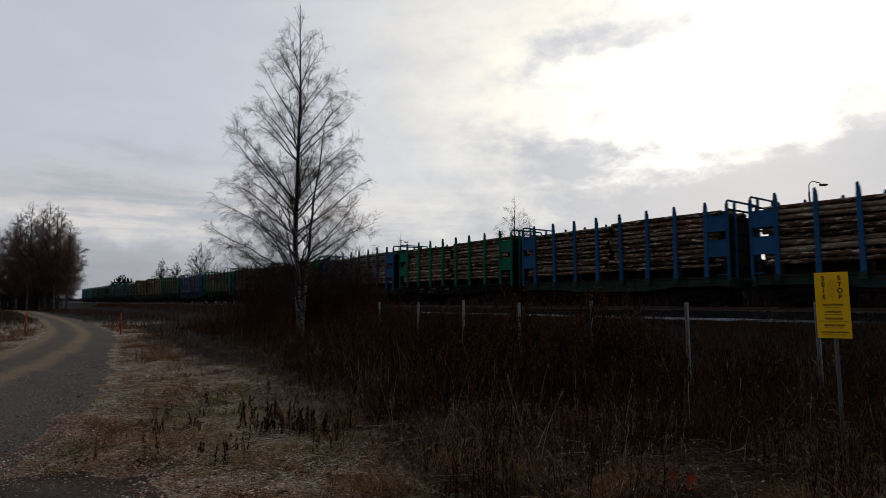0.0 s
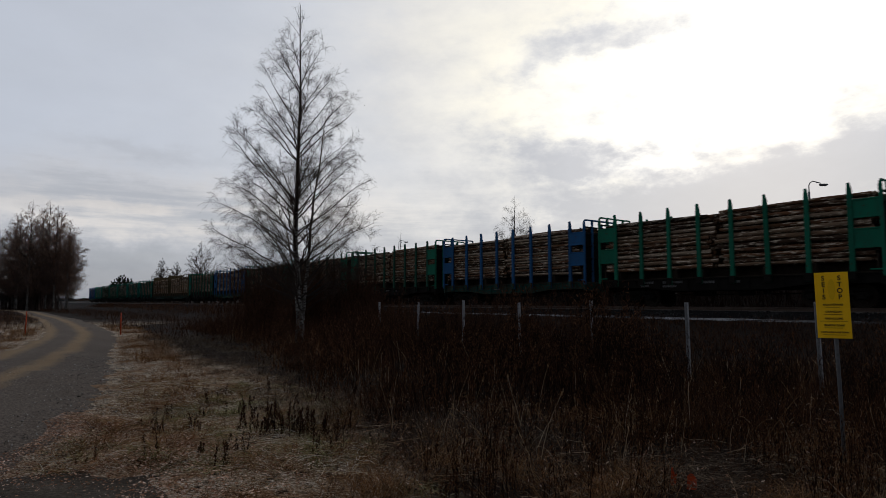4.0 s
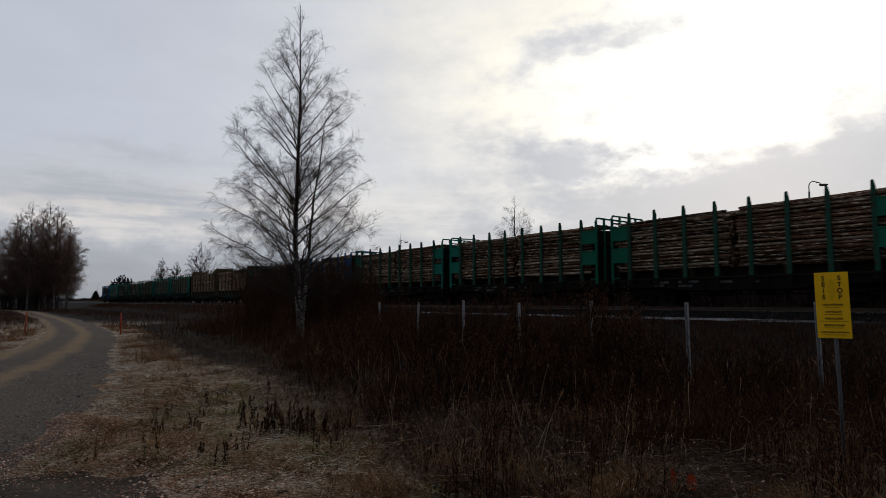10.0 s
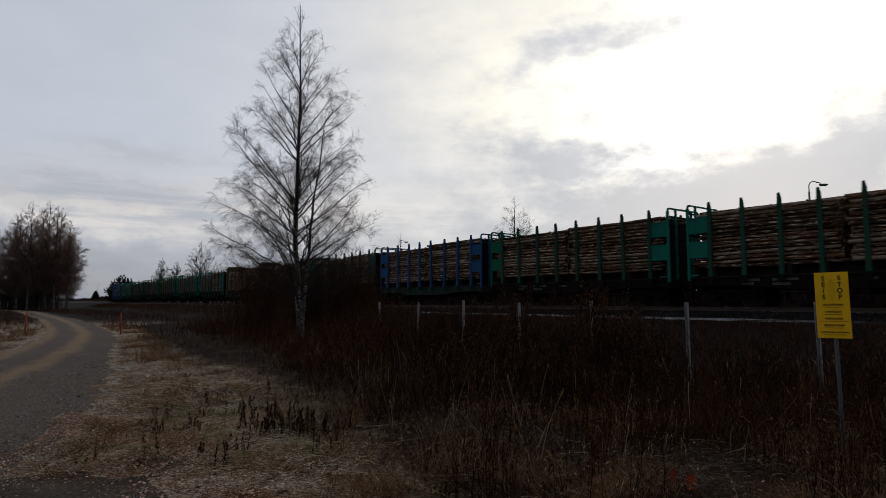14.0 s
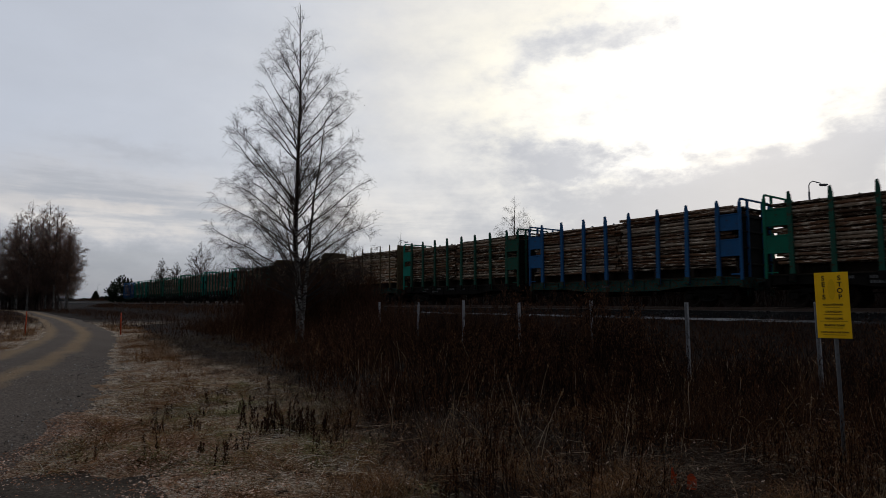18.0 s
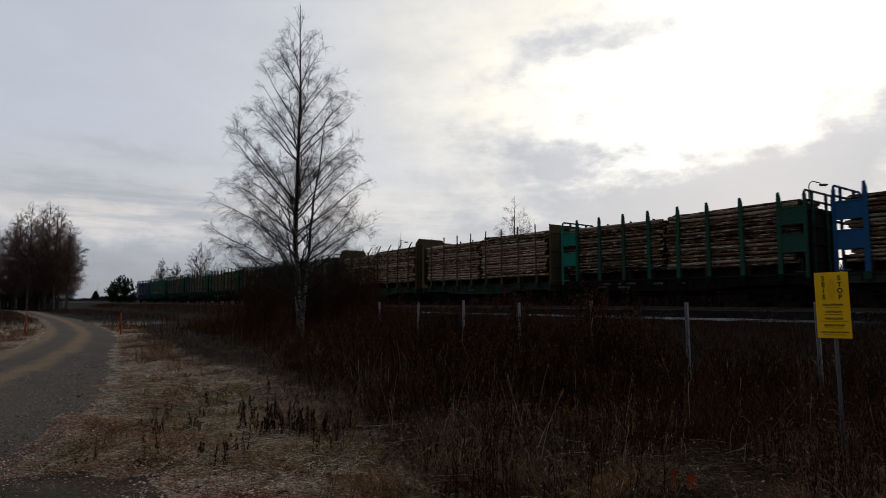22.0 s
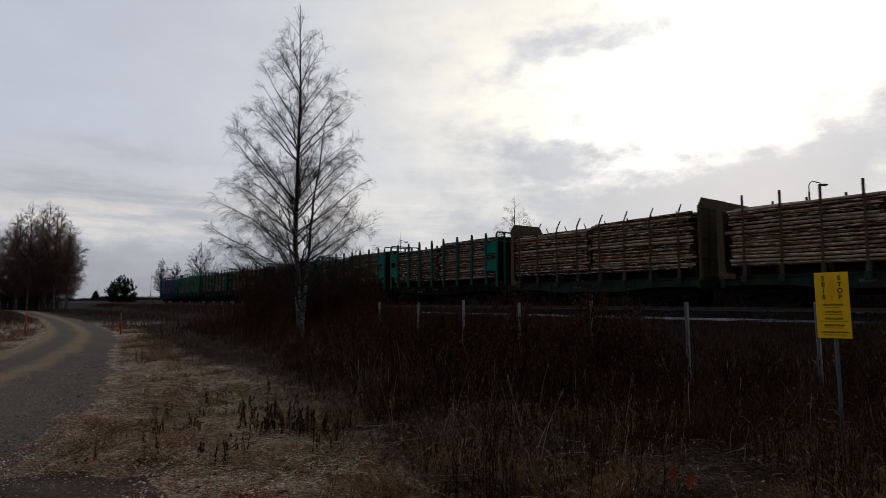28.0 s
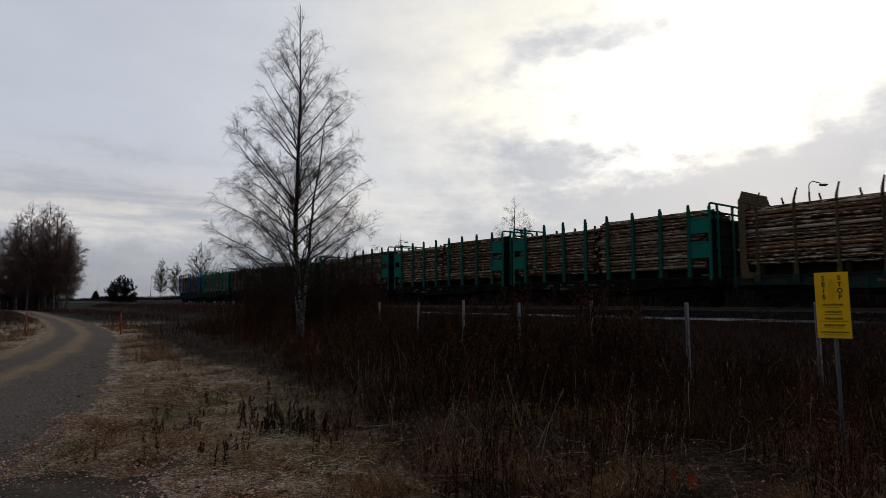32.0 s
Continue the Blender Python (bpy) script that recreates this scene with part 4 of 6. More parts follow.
def wagon(index, style, m, left_m, right_m, log_d, label, frame_m, heights):
    """One bogie flat wagon with stakes, end frames and two stacks of logs. Local x is the way it goes, -y faces the road."""
    rng = random.Random(1000 + index)
    mid = FIRST_COUPLING + WAGON_PITCH * (0.5 - index)
    w = thing("timber_wagon", Matrix.Translation(on_line(mid, TRACK_OFF, RAIL_Z)) @ pose(0, 0, 0, 0, 0, TRACK_TURN), label, "freight wagon", "wagons of the timber train")
    flip = pose(0, 0, 0, 0, 0, 180)
    put("deck", shared("deck", deck_mesh), w)
    put("centre_sill", shared("sill", sill_mesh), w)
    for y in (-0.6, 0.35):
        put("stringer", shared("stringer", stringer_mesh), w, pose(0, y, 0))
    # added boards, so no sky shows under the load
    for x in (-6.5, 6.5):
        put("end_board", shared("end_board", end_board), w, pose(x, 0, 0))
    for x in (-5.6, -4.2, -2.2, -0.8, 0.8, 2.2, 4.2, 5.6):
        put("load_bolster", shared("load_bolster", bolster_mesh), w, pose(x, 0, 0))
    bar = shared(("sole", frame_m.name), lambda: sole_bar(frame_m))
    put("sole_bar", bar, w, pose(0, -1.30, 0))
    put("sole_bar", bar, w, pose(0, 1.30, 0, 0, 0, 180))
    put("brake_gear", shared("brake", brake_gear), w)
    if frame_m is M_GRIME:
        # weights and marks painted along the girder
        for k, (x, z, n) in enumerate(((-4.3, -0.16, 9), (-4.2, -0.32, 5), (-2.9, -0.16, 11), (-2.9, -0.36, 8), (-1.0, -0.2, 9), (0.6, -0.22, 5))):
            put("stencil", shared(("stencil", n, k % 2), lambda: frame_letters(n, n + k % 2)), w, pose(x, -1.328, FLOOR + z))
    else:
        put("stencil", shared(("stencil", 6, 0), lambda: frame_letters(6, 3)), w, pose(-1.2, -1.328, FLOOR - 0.3))
    for s in (-1, 1):
        e = pose(0, 0, 0, 0, 0, 0 if s > 0 else 180)
        put("headstock", shared(("head", frame_m.name), lambda: headstock(frame_m)), w, Matrix.Translation((s * 6.7, 0, 0)) @ e)
        put("coupler", shared("coupler", coupler), w, Matrix.Translation((s * 6.78, 0, 0)) @ e)
        bogie = put("bogie", shared("bolster", bolster), w, pose(s * 4.86, 0, 0))
        for y in (-1.02, 1.02):
            put("side_frame", shared("side_frame", side_frame), bogie, pose(0, y, 0, 0, 0, 0 if y < 0 else 180))
        for x in (-0.925, 0.925):
            WHEELS.append((put("wheelset", shared("wheelset", wheelset), bogie, pose(x, 0, 0.475)), x))
    # stakes
    sm = shared(("stake", style, m.name), lambda: stake_mesh(m, style))
    xs = STAKES
    for x in xs:
        put("bracket", shared(("bracket", frame_m.name), lambda: bracket_mesh(frame_m)), put("stake", sm, w, pose(x, -SIDE, 0, rng.uniform(-0.5, 0.5), rng.uniform(-0.6, 0.6), 0)))
        put("stake", sm, w, pose(x, SIDE, 0, 0, rng.uniform(-0.6, 0.6), 180))
    # ends
    for s, em in ((-1, left_m), (1, right_m)):
        e = pose(0, 0, 0, 0, 0, 0 if s > 0 else 180)
        if style == "wide":
            top = 5.0
            end = end_rails(em, top, w, Matrix.Translation((s * (HALF - 0.02), 0, 0)) @ e)
            if s > 0:
                put("end_plate", shared(("plate", em.name), lambda: end_plate(M_GRIME)), end, pose(-0.05, 0, 0))
            for y in (-1, 1):
                put("end_post", shared(("post", em.name), lambda: end_post(em, top)), end, pose(0, y * 1.43, 0) @ Matrix.Diagonal((1, -y, 1, 1)))
                for z0, z1 in ((3.55, 4.32), (2.35, 3.15)):
                    put("side_panel", shared(("panel", em.name, z0), lambda: panel_mesh(em, z0, z1)), w, pose(s * 6.21, y * 1.46, 0))
        else:
            arched = style == "bent"
            top = 5.35 if arched else 5.02
            end = plate_wall(em, top, arched, w, Matrix.Translation((s * (HALF - (0.4 if s < 0 and arched else -0.05)), 0, 0)) @ e)
            if s < 0:
                for y in (-1.46, 1.46):
                    put("side_wing", shared(("wing", em.name, arched), lambda: plate_return(em, top, 0.75)), end, Matrix.Translation((0, y, 0)) @ pose(0, 0, 0, 0, 0, 180))
    # load
    logs = LOGS if style == "wide" else PALE_LOGS
    put("log_core", shared(("core", index % 3, log_d, min(heights)), lambda: log_core(index % 3, log_d, min(heights))), w)["kind"] = "stuff"
    for sx, hgt in ((-1, heights[0]), (1, heights[1])):
        length = 6.3
        cx = sx * (length / 2 + 0.13)
        z = LOAD
        row = 0
        while z < hgt - 0.05:
            d = log_d * rng.uniform(0.82, 1.15)
            put("log", logs[rng.randrange(6)], w,
                Matrix.Translation((cx + rng.uniform(-0.15, 0.15), -1.25 + rng.uniform(-0.03, 0.05), z + d / 2)) @ pose(0, 0, 0, rng.uniform(0, 360), rng.uniform(-0.5, 0.5), rng.choice((0, 180)) + rng.uniform(-0.3, 0.3)) @ Matrix.Diagonal((length + rng.uniform(-0.35, 0.2), d, d, 1)))
            z += d * 1.05
            row += 1
        n = int(2.35 / log_d)
        for c in range(1, n + 1):
            d = log_d * rng.uniform(0.85, 1.2)
            y = -1.25 + 2.45 * c / n
            crown = 0.10 * math.sin(math.pi * c / n) + rng.uniform(-0.06, 0.06)
            put("log", logs[rng.randrange(6)], w,
                Matrix.Translation((cx + rng.uniform(-0.2, 0.2), y, hgt - d * 0.4 + crown)) @ pose(0, 0, 0, rng.uniform(0, 360), rng.uniform(-0.6, 0.6), rng.choice((0, 180)) + rng.uniform(-0.4, 0.4)) @ Matrix.Diagonal((length + rng.uniform(-0.4, 0.3), d, d, 1)))
        # a layer between, so that the top is closed over the core
        for c in range(1, n + 1):
            d = log_d
            y = -1.2 + 2.4 * (c - 0.5) / n
            if hgt - d * 1.25 > LOAD + 2.3:
                put("log", logs[rng.randrange(6)], w, Matrix.Translation((cx, y, hgt - d * 1.3)) @ pose(0, 0, 0, rng.uniform(0, 360), 0, 0) @ Matrix.Diagonal((length, d, d, 1)))
    return w


LOGS = [log_mesh(i, M_LOG) for i in range(6)]
PALE_LOGS = [log_mesh(i, M_PALELOG) for i in range(6)]
WHEELS = []
WAGONS = []
BLUE = "blue-staked flat wagon loaded with thick pine logs"
GREEN = "green-staked flat wagon stacked with debarked pulp logs"
TEAL = "teal-green staked flat wagon loaded with thin logs"
OLIVE = "olive-brown flat wagon with solid end walls and thin stakes"
BENT = "olive-brown flat wagon with inward-bent stakes and solid ends"
TRAIN = [
    ("wide", M_BLUE, M_BLUE, M_BLUE, 0.25, BLUE, M_FRAME, (4.42, 4.5)),
    ("wide", M_BLUE, M_BLUE, M_BLUE, 0.235, BLUE, M_FRAME, (4.4, 4.55)),
    ("wide", M_GREEN, M_GREEN, M_GREEN, 0.215, GREEN, M_GRIME, (4.45, 4.5)),
    ("wide", M_BLUE, M_BLUE, M_BLUE, 0.168, "blue-staked flat wagon loaded with thin pulp logs", M_FRAME, (4.4, 4.55)),
    ("wide", M_DARKGREEN, M_GREEN, M_GREEN, 0.168, GREEN, M_GRIME, (4.45, 4.58)),
    ("wide", M_DARKGREEN, M_TEAL, M_GREEN, 0.168, GREEN, M_GRIME, (4.52, 4.55)),
    ("wide", M_DARKGREEN, M_GREEN, M_TEAL, 0.168, GREEN, M_GRIME, (4.55, 4.58)),
    ("wide", M_BLUE, M_BLUE, M_BLUE, 0.16, "blue-staked flat wagon loaded with thin pulp logs", M_FRAME, (4.5, 4.64)),
    ("wide", M_DARKGREEN, M_TEAL, M_DARKGREEN, 0.168, GREEN, M_GRIME, (4.45, 4.58)),
    ("straight", M_OLIVE, M_OLIVE, M_OLIVE, 0.16, OLIVE, M_FRAME, (4.5, 4.65)),
    ("bent", M_OLIVE, M_OLIVE, M_OLIVE, 0.16, BENT, M_FRAME, (4.45, 4.6)),
    ("wide", M_DARKTEAL, M_TEAL, M_TEAL, 0.168, TEAL, M_GRIME, (4.4, 4.65)),
    ("wide", M_DARKTEAL, M_TEAL, M_TEAL, 0.175, TEAL, M_GRIME, (4.45, 4.58)),
    ("wide", M_DARKGREEN, M_GREEN, M_TEAL, 0.168, GREEN, M_GRIME, (4.45, 4.58)),
    ("wide", M_DARKGREEN, M_GREEN, M_GREEN, 0.168, GREEN, M_GRIME, (4.4, 4.4)),
    ("wide", M_DARKGREEN, M_DARKGREEN, M_DARKGREEN, 0.175, "dark green flat wagon loaded with logs", M_GRIME, (4.45, 4.58)),
    ("wide", M_TEAL, M_GREEN, M_TEAL, 0.168, TEAL, M_GRIME, (4.45, 4.58)),
    ("wide", M_BLUE, M_BLUE, M_BLUE, 0.18, "blue-staked last wagon of the timber train", M_FRAME, (4.4, 4.4)),
]
for i, spec in enumerate(TRAIN):
    WAGONS.append(wagon(i, *spec))


# ---- plants ----
def grow(par, count, rng, u0, u1, length, spread, lift, droop, segs=5, taper=0.5, wiggle=0.05):
    """Side shoots: count on each parent path (N x S x 3), starting between u0 and u1 of it. Returns paths and their start u."""
    n, s, _ = par.shape
    long = np.linalg.norm(par[:, -1] - par[:, 0], axis=1)
    idx = rng.choice(n, n * count, p=long / long.sum())
    u = rng.uniform(u0, u1, len(idx))
    f = u * (s - 1)
    i = np.minimum(f.astype(int), s - 2)
    w = (f - i)[:, None]
    start = par[idx, i] * (1 - w) + par[idx, i + 1] * w
    tan = par[idx, i + 1] - par[idx, i]
    tan /= np.linalg.norm(tan, axis=1, keepdims=True) + 1e-9
    r = rng.normal(size=(len(idx), 3))
    r -= tan * np.sum(r * tan, 1, keepdims=True)
    r /= np.linalg.norm(r, axis=1, keepdims=True) + 1e-9
    d = tan + r * rng.uniform(0.6, 1.3, (len(idx), 1)) * spread + np.array([0, 0, 1.0]) * lift
    d /= np.linalg.norm(d, axis=1, keepdims=True)
    plen = np.linalg.norm(par[idx, -1] - par[idx, 0], axis=1)
    ln = (length(plen) if callable(length) else length) * rng.uniform(0.6, 1.25, len(idx)) * (1 - taper * u)
    t = np.linspace(0, 1, segs)[None, :, None]
    path = start[:, None] + d[:, None] * ln[:, None, None] * t
    path[..., 2] -= (droop * ln)[:, None] * t[..., 0] ** 2
    wob = rng.normal(size=(len(idx), segs, 3)) * (wiggle * ln)[:, None, None] * t
    return path + wob, u, ln


def tapered(n, segs, r0, r1):
    return np.broadcast_to(np.linspace(1, 0, segs)[None, :] * (r0 - r1) + r1, (n, segs)).copy()


def stem_path(pts, segs, rng, wob=0.04):
    """A smooth line through a few points of a stem."""
    line = smooth_line3(pts, segs)
    a = np.array(line)
    a[1:-1] += rng.normal(size=a[1:-1].shape) * wob
    return a


def smooth_line3(points, segs):
    pts = [Vector(p) for p in points]
    pts = [pts[0] * 2 - pts[1]] + pts + [pts[-1] * 2 - pts[-2]]
    out = []
    m = len(pts) - 3
    for k in range(segs):
        f = k / (segs - 1) * m
        i = min(int(f), m - 1)
        u = f - i
        p0, p1, p2, p3 = pts[i:i + 4]
        out.append(tuple(0.5 * ((2 * p1) + (p2 - p0) * u + (2 * p0 - 5 * p1 + 4 * p2 - p3) * u * u + (3 * p1 - p0 - 3 * p2 + p3) * u ** 3)))
    return out


def limbs_of(stem, rows, rng, count, envelope, el_low, el_high, z0, z1, segs=8):
    """Main limbs of a tree whose tips fill the envelope (pairs of height and radius)."""
    hs, rs = np.array([e[0] for e in envelope]), np.array([e[1] for e in envelope])
    out = []
    top = stem[-1, 2]
    for k in range(count):
        q = (k + rng.uniform(0, 1)) / count
        zt = z0 + (z1 - z0) * q ** 1.12
        rad = np.interp(zt, hs, rs) * rng.uniform(0.78, 1.0)
        az = k * 2.39996 + rng.uniform(-0.5, 0.5)
        el = radians(el_low + (el_high - el_low) * q + rng.uniform(-7, 7))
        zb = max(zt - rad * math.tan(el), 0.12 * top, 1.2)
        zb = min(zb, zt - 0.25)
        i = np.searchsorted(stem[:, 2], zb)
        i = min(max(i, 1), len(stem) - 1)
        w = (zb - stem[i - 1, 2]) / max(stem[i, 2] - stem[i - 1, 2], 1e-6)
        b = stem[i - 1] * (1 - w) + stem[i] * w
        dirx = np.array([math.cos(az), math.sin(az), 0])
        axis = np.array([np.interp(zt, stem[:, 2], stem[:, 0]), np.interp(zt, stem[:, 2], stem[:, 1]), 0])
        tip = axis + dirx * rad + np.array([0, 0, zt])
        ctrl = b + (tip - b) * 0.5 + np.array([0, 0, 1]) * (zt - zb) * rng.uniform(0.02, 0.14) + rng.normal(size=3) * 0.03 * rad
        t = np.linspace(0, 1, segs)[:, None]
        p = (1 - t) ** 2 * b + 2 * t * (1 - t) * ctrl + t ** 2 * tip
        p[1:] += rng.normal(size=(segs - 1, 3)) * 0.013 * rad
        out.append(p)
    return np.array(out)


def birch(base, height, seed, envelope, label, count=(58, 15, 7, 3), stems=None, leaf=0, bark=None, twig=None, thick=1.0, el=(28, 54), trunk_r=0.13, z_first=0.2, category="birch tree", single_limbs=False, fine=False):
    """A bare birch: trunk, limbs and a crown of fine twigs; leaf adds withered leaves."""
    rng = np.random.default_rng(seed)
    bark, twig = bark or M_BIRCH, twig or M_TWIG
    ob = thing("birch_tree", pose(*base), label, category)
    stems = stems or [[(0, 0, 0), (0.05, 0, height * 0.35), (-0.05, 0.03, height * 0.7), (0.0, 0, height)]]
    limb_list = []
    for k, st in enumerate(stems):
        path = stem_path(st, 24, rng, 0.012 * height / 10)
        top = path[-1, 2]
        r0 = trunk_r * (1 if k == 0 else 0.62)
        u = np.linspace(0, 1, 24)
        rad = r0 * ((1 - u) ** 0.9 * 0.93 + 0.05) + r0 * 0.35 * np.exp(-u * 40)
        cut = 12 if k == 0 else 10
        g = Geo()
        g.tube([tuple(p) for p in path[:cut]], list(rad[:cut]), 10)
        put("trunk" if k == 0 else "second_stem", g.mesh("trunk", bark, True), ob)
        g = Geo()
        g.tube([tuple(p) for p in path[cut - 1:]], list(rad[cut - 1:]), 8)
        put("leader", g.mesh("leader", M_DARKBARK, True), ob)
        share = 1.0 if len(stems) == 1 else (0.8 if k == 0 else 0.2)
        limb_list.append(limbs_of(path, None, rng, int(count[0] * share), [(h / height * top if k else h, r * (1 if k == 0 else 0.62)) for h, r in envelope], el[0], el[1], z_first * top, top * 0.985))
    limbs = np.concatenate(limb_list)
    rl = np.linalg.norm(limbs[:, -1] - limbs[:, 0], axis=1)
    rad = tapered(len(limbs), limbs.shape[1], 1.0, 0.18) * (0.007 + 0.0080 * rl[:, None]) * (1.0 if fine else min(thick, 1.3))
    pieces = []
    if single_limbs:
        for k in range(len(limbs)):
            put("limb", array_mesh("limb", *strands(limbs[k:k + 1], rad[k:k + 1], 5), M_DARKBARK, smooth=True), ob)
    else:
        pieces.append(strands(limbs, rad, 4))
    # a near crown is filled by short twigs all along its limbs
    sec, _, ln = grow(limbs, count[1], rng, 0.26 if fine else 0.08, 1.0, lambda p: (0.17 if fine else 0.27) * p + 0.26, 0.85, 0.06, 0.05, 6, 0.35, 0.03)
    pieces += [strands(sec, tapered(len(sec), 6, 1.0, 0.35) * (0.004 + 0.005 * ln[:, None]) * thick, 3)]
    ter, _, ln = grow(sec, count[2], rng, 0.15, 1.0, lambda p: 0.28 * p + 0.20, 0.95, 0.05, 0.08, 5, 0.3, 0.05)
    pieces.append(strands(ter, tapered(len(ter), 5, 0.0044, 0.0026) * thick, 3))
    if count[3]:
        fin, _, ln = grow(ter, count[3], rng, 0.2, 1.0, lambda p: 0.4 * p + 0.12, 0.9, -0.15, 0.35, 3, 0.2, 0.05)
        pieces.append(strands(fin, tapered(len(fin), 3, 0.0032, 0.002) * thick, 3))
    crown = put("crown", array_mesh("crown", *joined(pieces), twig), ob)
    crown["kind"] = "stuff"
    if leaf:
        src = ter.reshape(-1, 3)
        pos = src[rng.integers(0, len(src), leaf)] + rng.normal(size=(leaf, 3)) * 0.12
        put("leaves", array_mesh("leaves", *leaf_quads(pos, rng, 0.05, 0.12), M_RUSTLEAF), ob)["kind"] = "stuff"
    return ob


def leaf_quads(pos, rng, a, b, slim=1.0, rise=0.0):
    """Small crumpled leaves, each two facets folded along the rib."""
    n = len(pos)
    e = rng.normal(size=(n, 3)) + np.array([0, 0, rise])
    e /= np.linalg.norm(e, axis=1, keepdims=True)
    f = np.cross(e, rng.normal(size=(n, 3)))
    f /= np.linalg.norm(f, axis=1, keepdims=True) + 1e-9
    s = rng.uniform(a, b, (n, 1))
    nrm = np.cross(e, f)
    v = np.stack([pos - e * s * 0.5, pos + f * s * 0.32 * slim + nrm * s * 0.12, pos + e * s * 0.5, pos - f * s * 0.32 * slim + nrm * s * 0.12], 1).reshape(-1, 3)
    k = np.arange(n)[:, None] * 4
    return v, np.concatenate([k + np.array([[0, 1, 2]]), k + np.array([[0, 2, 3]])])


def at_ground(x, y):
    return (x, y, float(ground_z(x, y)) - 0.03)


# the tall birch between road and railway, with a second stem
H = 13.75
birch(at_ground(-5.72, 23.8), H, 21,
      [(2.2, 2.4), (3.1, 3.45), (4.4, 3.4), (6.0, 3.1), (7.3, 2.9), (8.6, 2.7), (10.2, 2.0), (11.4, 1.35), (12.6, 0.8), (13.3, 0.42), (13.75, 0.12)],
      "tall bare birch with pale lower trunk and fine drooping twigs",
      stems=[[(0.12, 0, 0), (0.0, 0.02, 2.6), (-0.14, 0, 4.2), (-0.1, 0.05, 7.0), (-0.06, 0, 10.0), (-0.12, 0, H)],
             [(0.18, 0.05, 0), (0.28, 0.1, 2.0), (0.42, 0.12, 3.6), (0.5, 0.2, 5.4), (0.78, 0.2, 7.6), (1.0, 0.25, 9.6)]],
      count=(112, 15, 8, 2), thick=0.74, trunk_r=0.15, z_first=0.2, single_limbs=True, fine=True)

# bare trees behind the railway
FAR_ENV = [(0.12, 0.10), (0.3, 0.22), (0.5, 0.24), (0.7, 0.19), (0.85, 0.11), (1.0, 0.01)]


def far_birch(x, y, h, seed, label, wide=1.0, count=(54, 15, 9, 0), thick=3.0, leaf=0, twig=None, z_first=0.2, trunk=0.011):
    birch(at_ground(x, y), h, seed, [(a * h, r * h * wide) for a, r in FAR_ENV], label, count=count, thick=thick, leaf=leaf, twig=twig or M_HAZETWIG, el=(35, 60), trunk_r=trunk * h, z_first=z_first)


far_birch(-69.0, 172.0, 16.9, 31, "grey leafless birch beyond the railway", 1.15)
far_birch(-88.5, 190.0, 13.2, 32, "slim grey leafless birch beyond the railway", 0.85)
far_birch(-83.0, 188.0, 12.0, 33, "slim grey leafless birch beyond the railway", 0.85)
far_birch(9.0, 75.0, 12.6, 34, "sparse leafless birch showing over the train", 0.95, (40, 15, 11, 3), 0.75)
far_birch(-8.4, 120.0, 13.7, 35, "thin leafless treetop showing over the train", 0.45, (14, 6, 4, 0), 2.0)

# birch grove by the bend of the road, still holding brown leaves
GROVE = [(-84.5, 112, 16.8, 0.9), (-80.2, 114, 18.6, 1.0), (-76.8, 112, 20.2, 1.0), (-75.4, 115, 20.8, 1.0), (-72.6, 113, 19.4, 0.9), (-73.2, 118, 17.0, 0.8), (-80.6, 121, 20.0, 1.0), (-77.6, 122, 20.0, 1.0), (-84.0, 119, 17.5, 1.0), (-70.3, 113, 14.0, 0.7), (-89, 114, 17.5, 0.9), (-94, 118, 18.5, 0.9), (-88, 124, 19.0, 0.9), (-100, 121, 17.0, 0.9)]
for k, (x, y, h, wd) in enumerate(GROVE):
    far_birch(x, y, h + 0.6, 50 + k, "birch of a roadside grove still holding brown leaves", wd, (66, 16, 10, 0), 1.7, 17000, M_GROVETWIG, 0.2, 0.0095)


def pine(base, h, wide, seed, label, name="pine_tree"):
    """A bushy young conifer: trunk, whorls of limbs and clumps of needles."""
    rng = np.random.default_rng(seed)
    ob = thing(name, pose(*base), label, "conifer")
    g = Geo()
    g.tube([(0, 0, 0), (0.05, 0, h * 0.5), (0, 0, h * 0.97)], [0.02 * h, 0.013 * h, 0.003 * h], 8)
    put("trunk", g.mesh("trunk", M_DARKBARK, True), ob)
    stem = np.array([(0.0, 0.0, h * u) for u in np.linspace(0, 1, 20)])
    limbs = limbs_of(stem, None, rng, 80, [(0, wide * 0.4), (h * 0.25, wide * 0.5), (h * 0.55, wide * 0.42), (h * 0.8, wide * 0.25), (h, 0.05)], 20, 45, h * 0.12, h)
    sec, _, _ = grow(limbs, 10, rng, 0.2, 1.0, lambda p: 0.25 * p + 0.3, 0.8, 0.3, 0.0, 4, 0.4)
    tuft, _, _ = grow(sec, 42, rng, 0.2, 1.0, 0.30, 1.1, 0.2, 0.0, 3, 0.0)
    put("crown", array_mesh("crown", *joined([strands(limbs, tapered(len(limbs), 8, 0.06, 0.015), 4), strands(tuft, tapered(len(tuft), 3, 0.05, 0.012), 3)]), M_NEEDLE), ob)["kind"] = "stuff"


pine(at_ground(-95.5, 180.0), 8.9, 9.6, 71, "broad dark green young pine beyond the railway")
pine(at_ground(-172, 300.0), 4.6, 3.0, 72, "small dark spruce far beyond the fields", "spruce_tree")


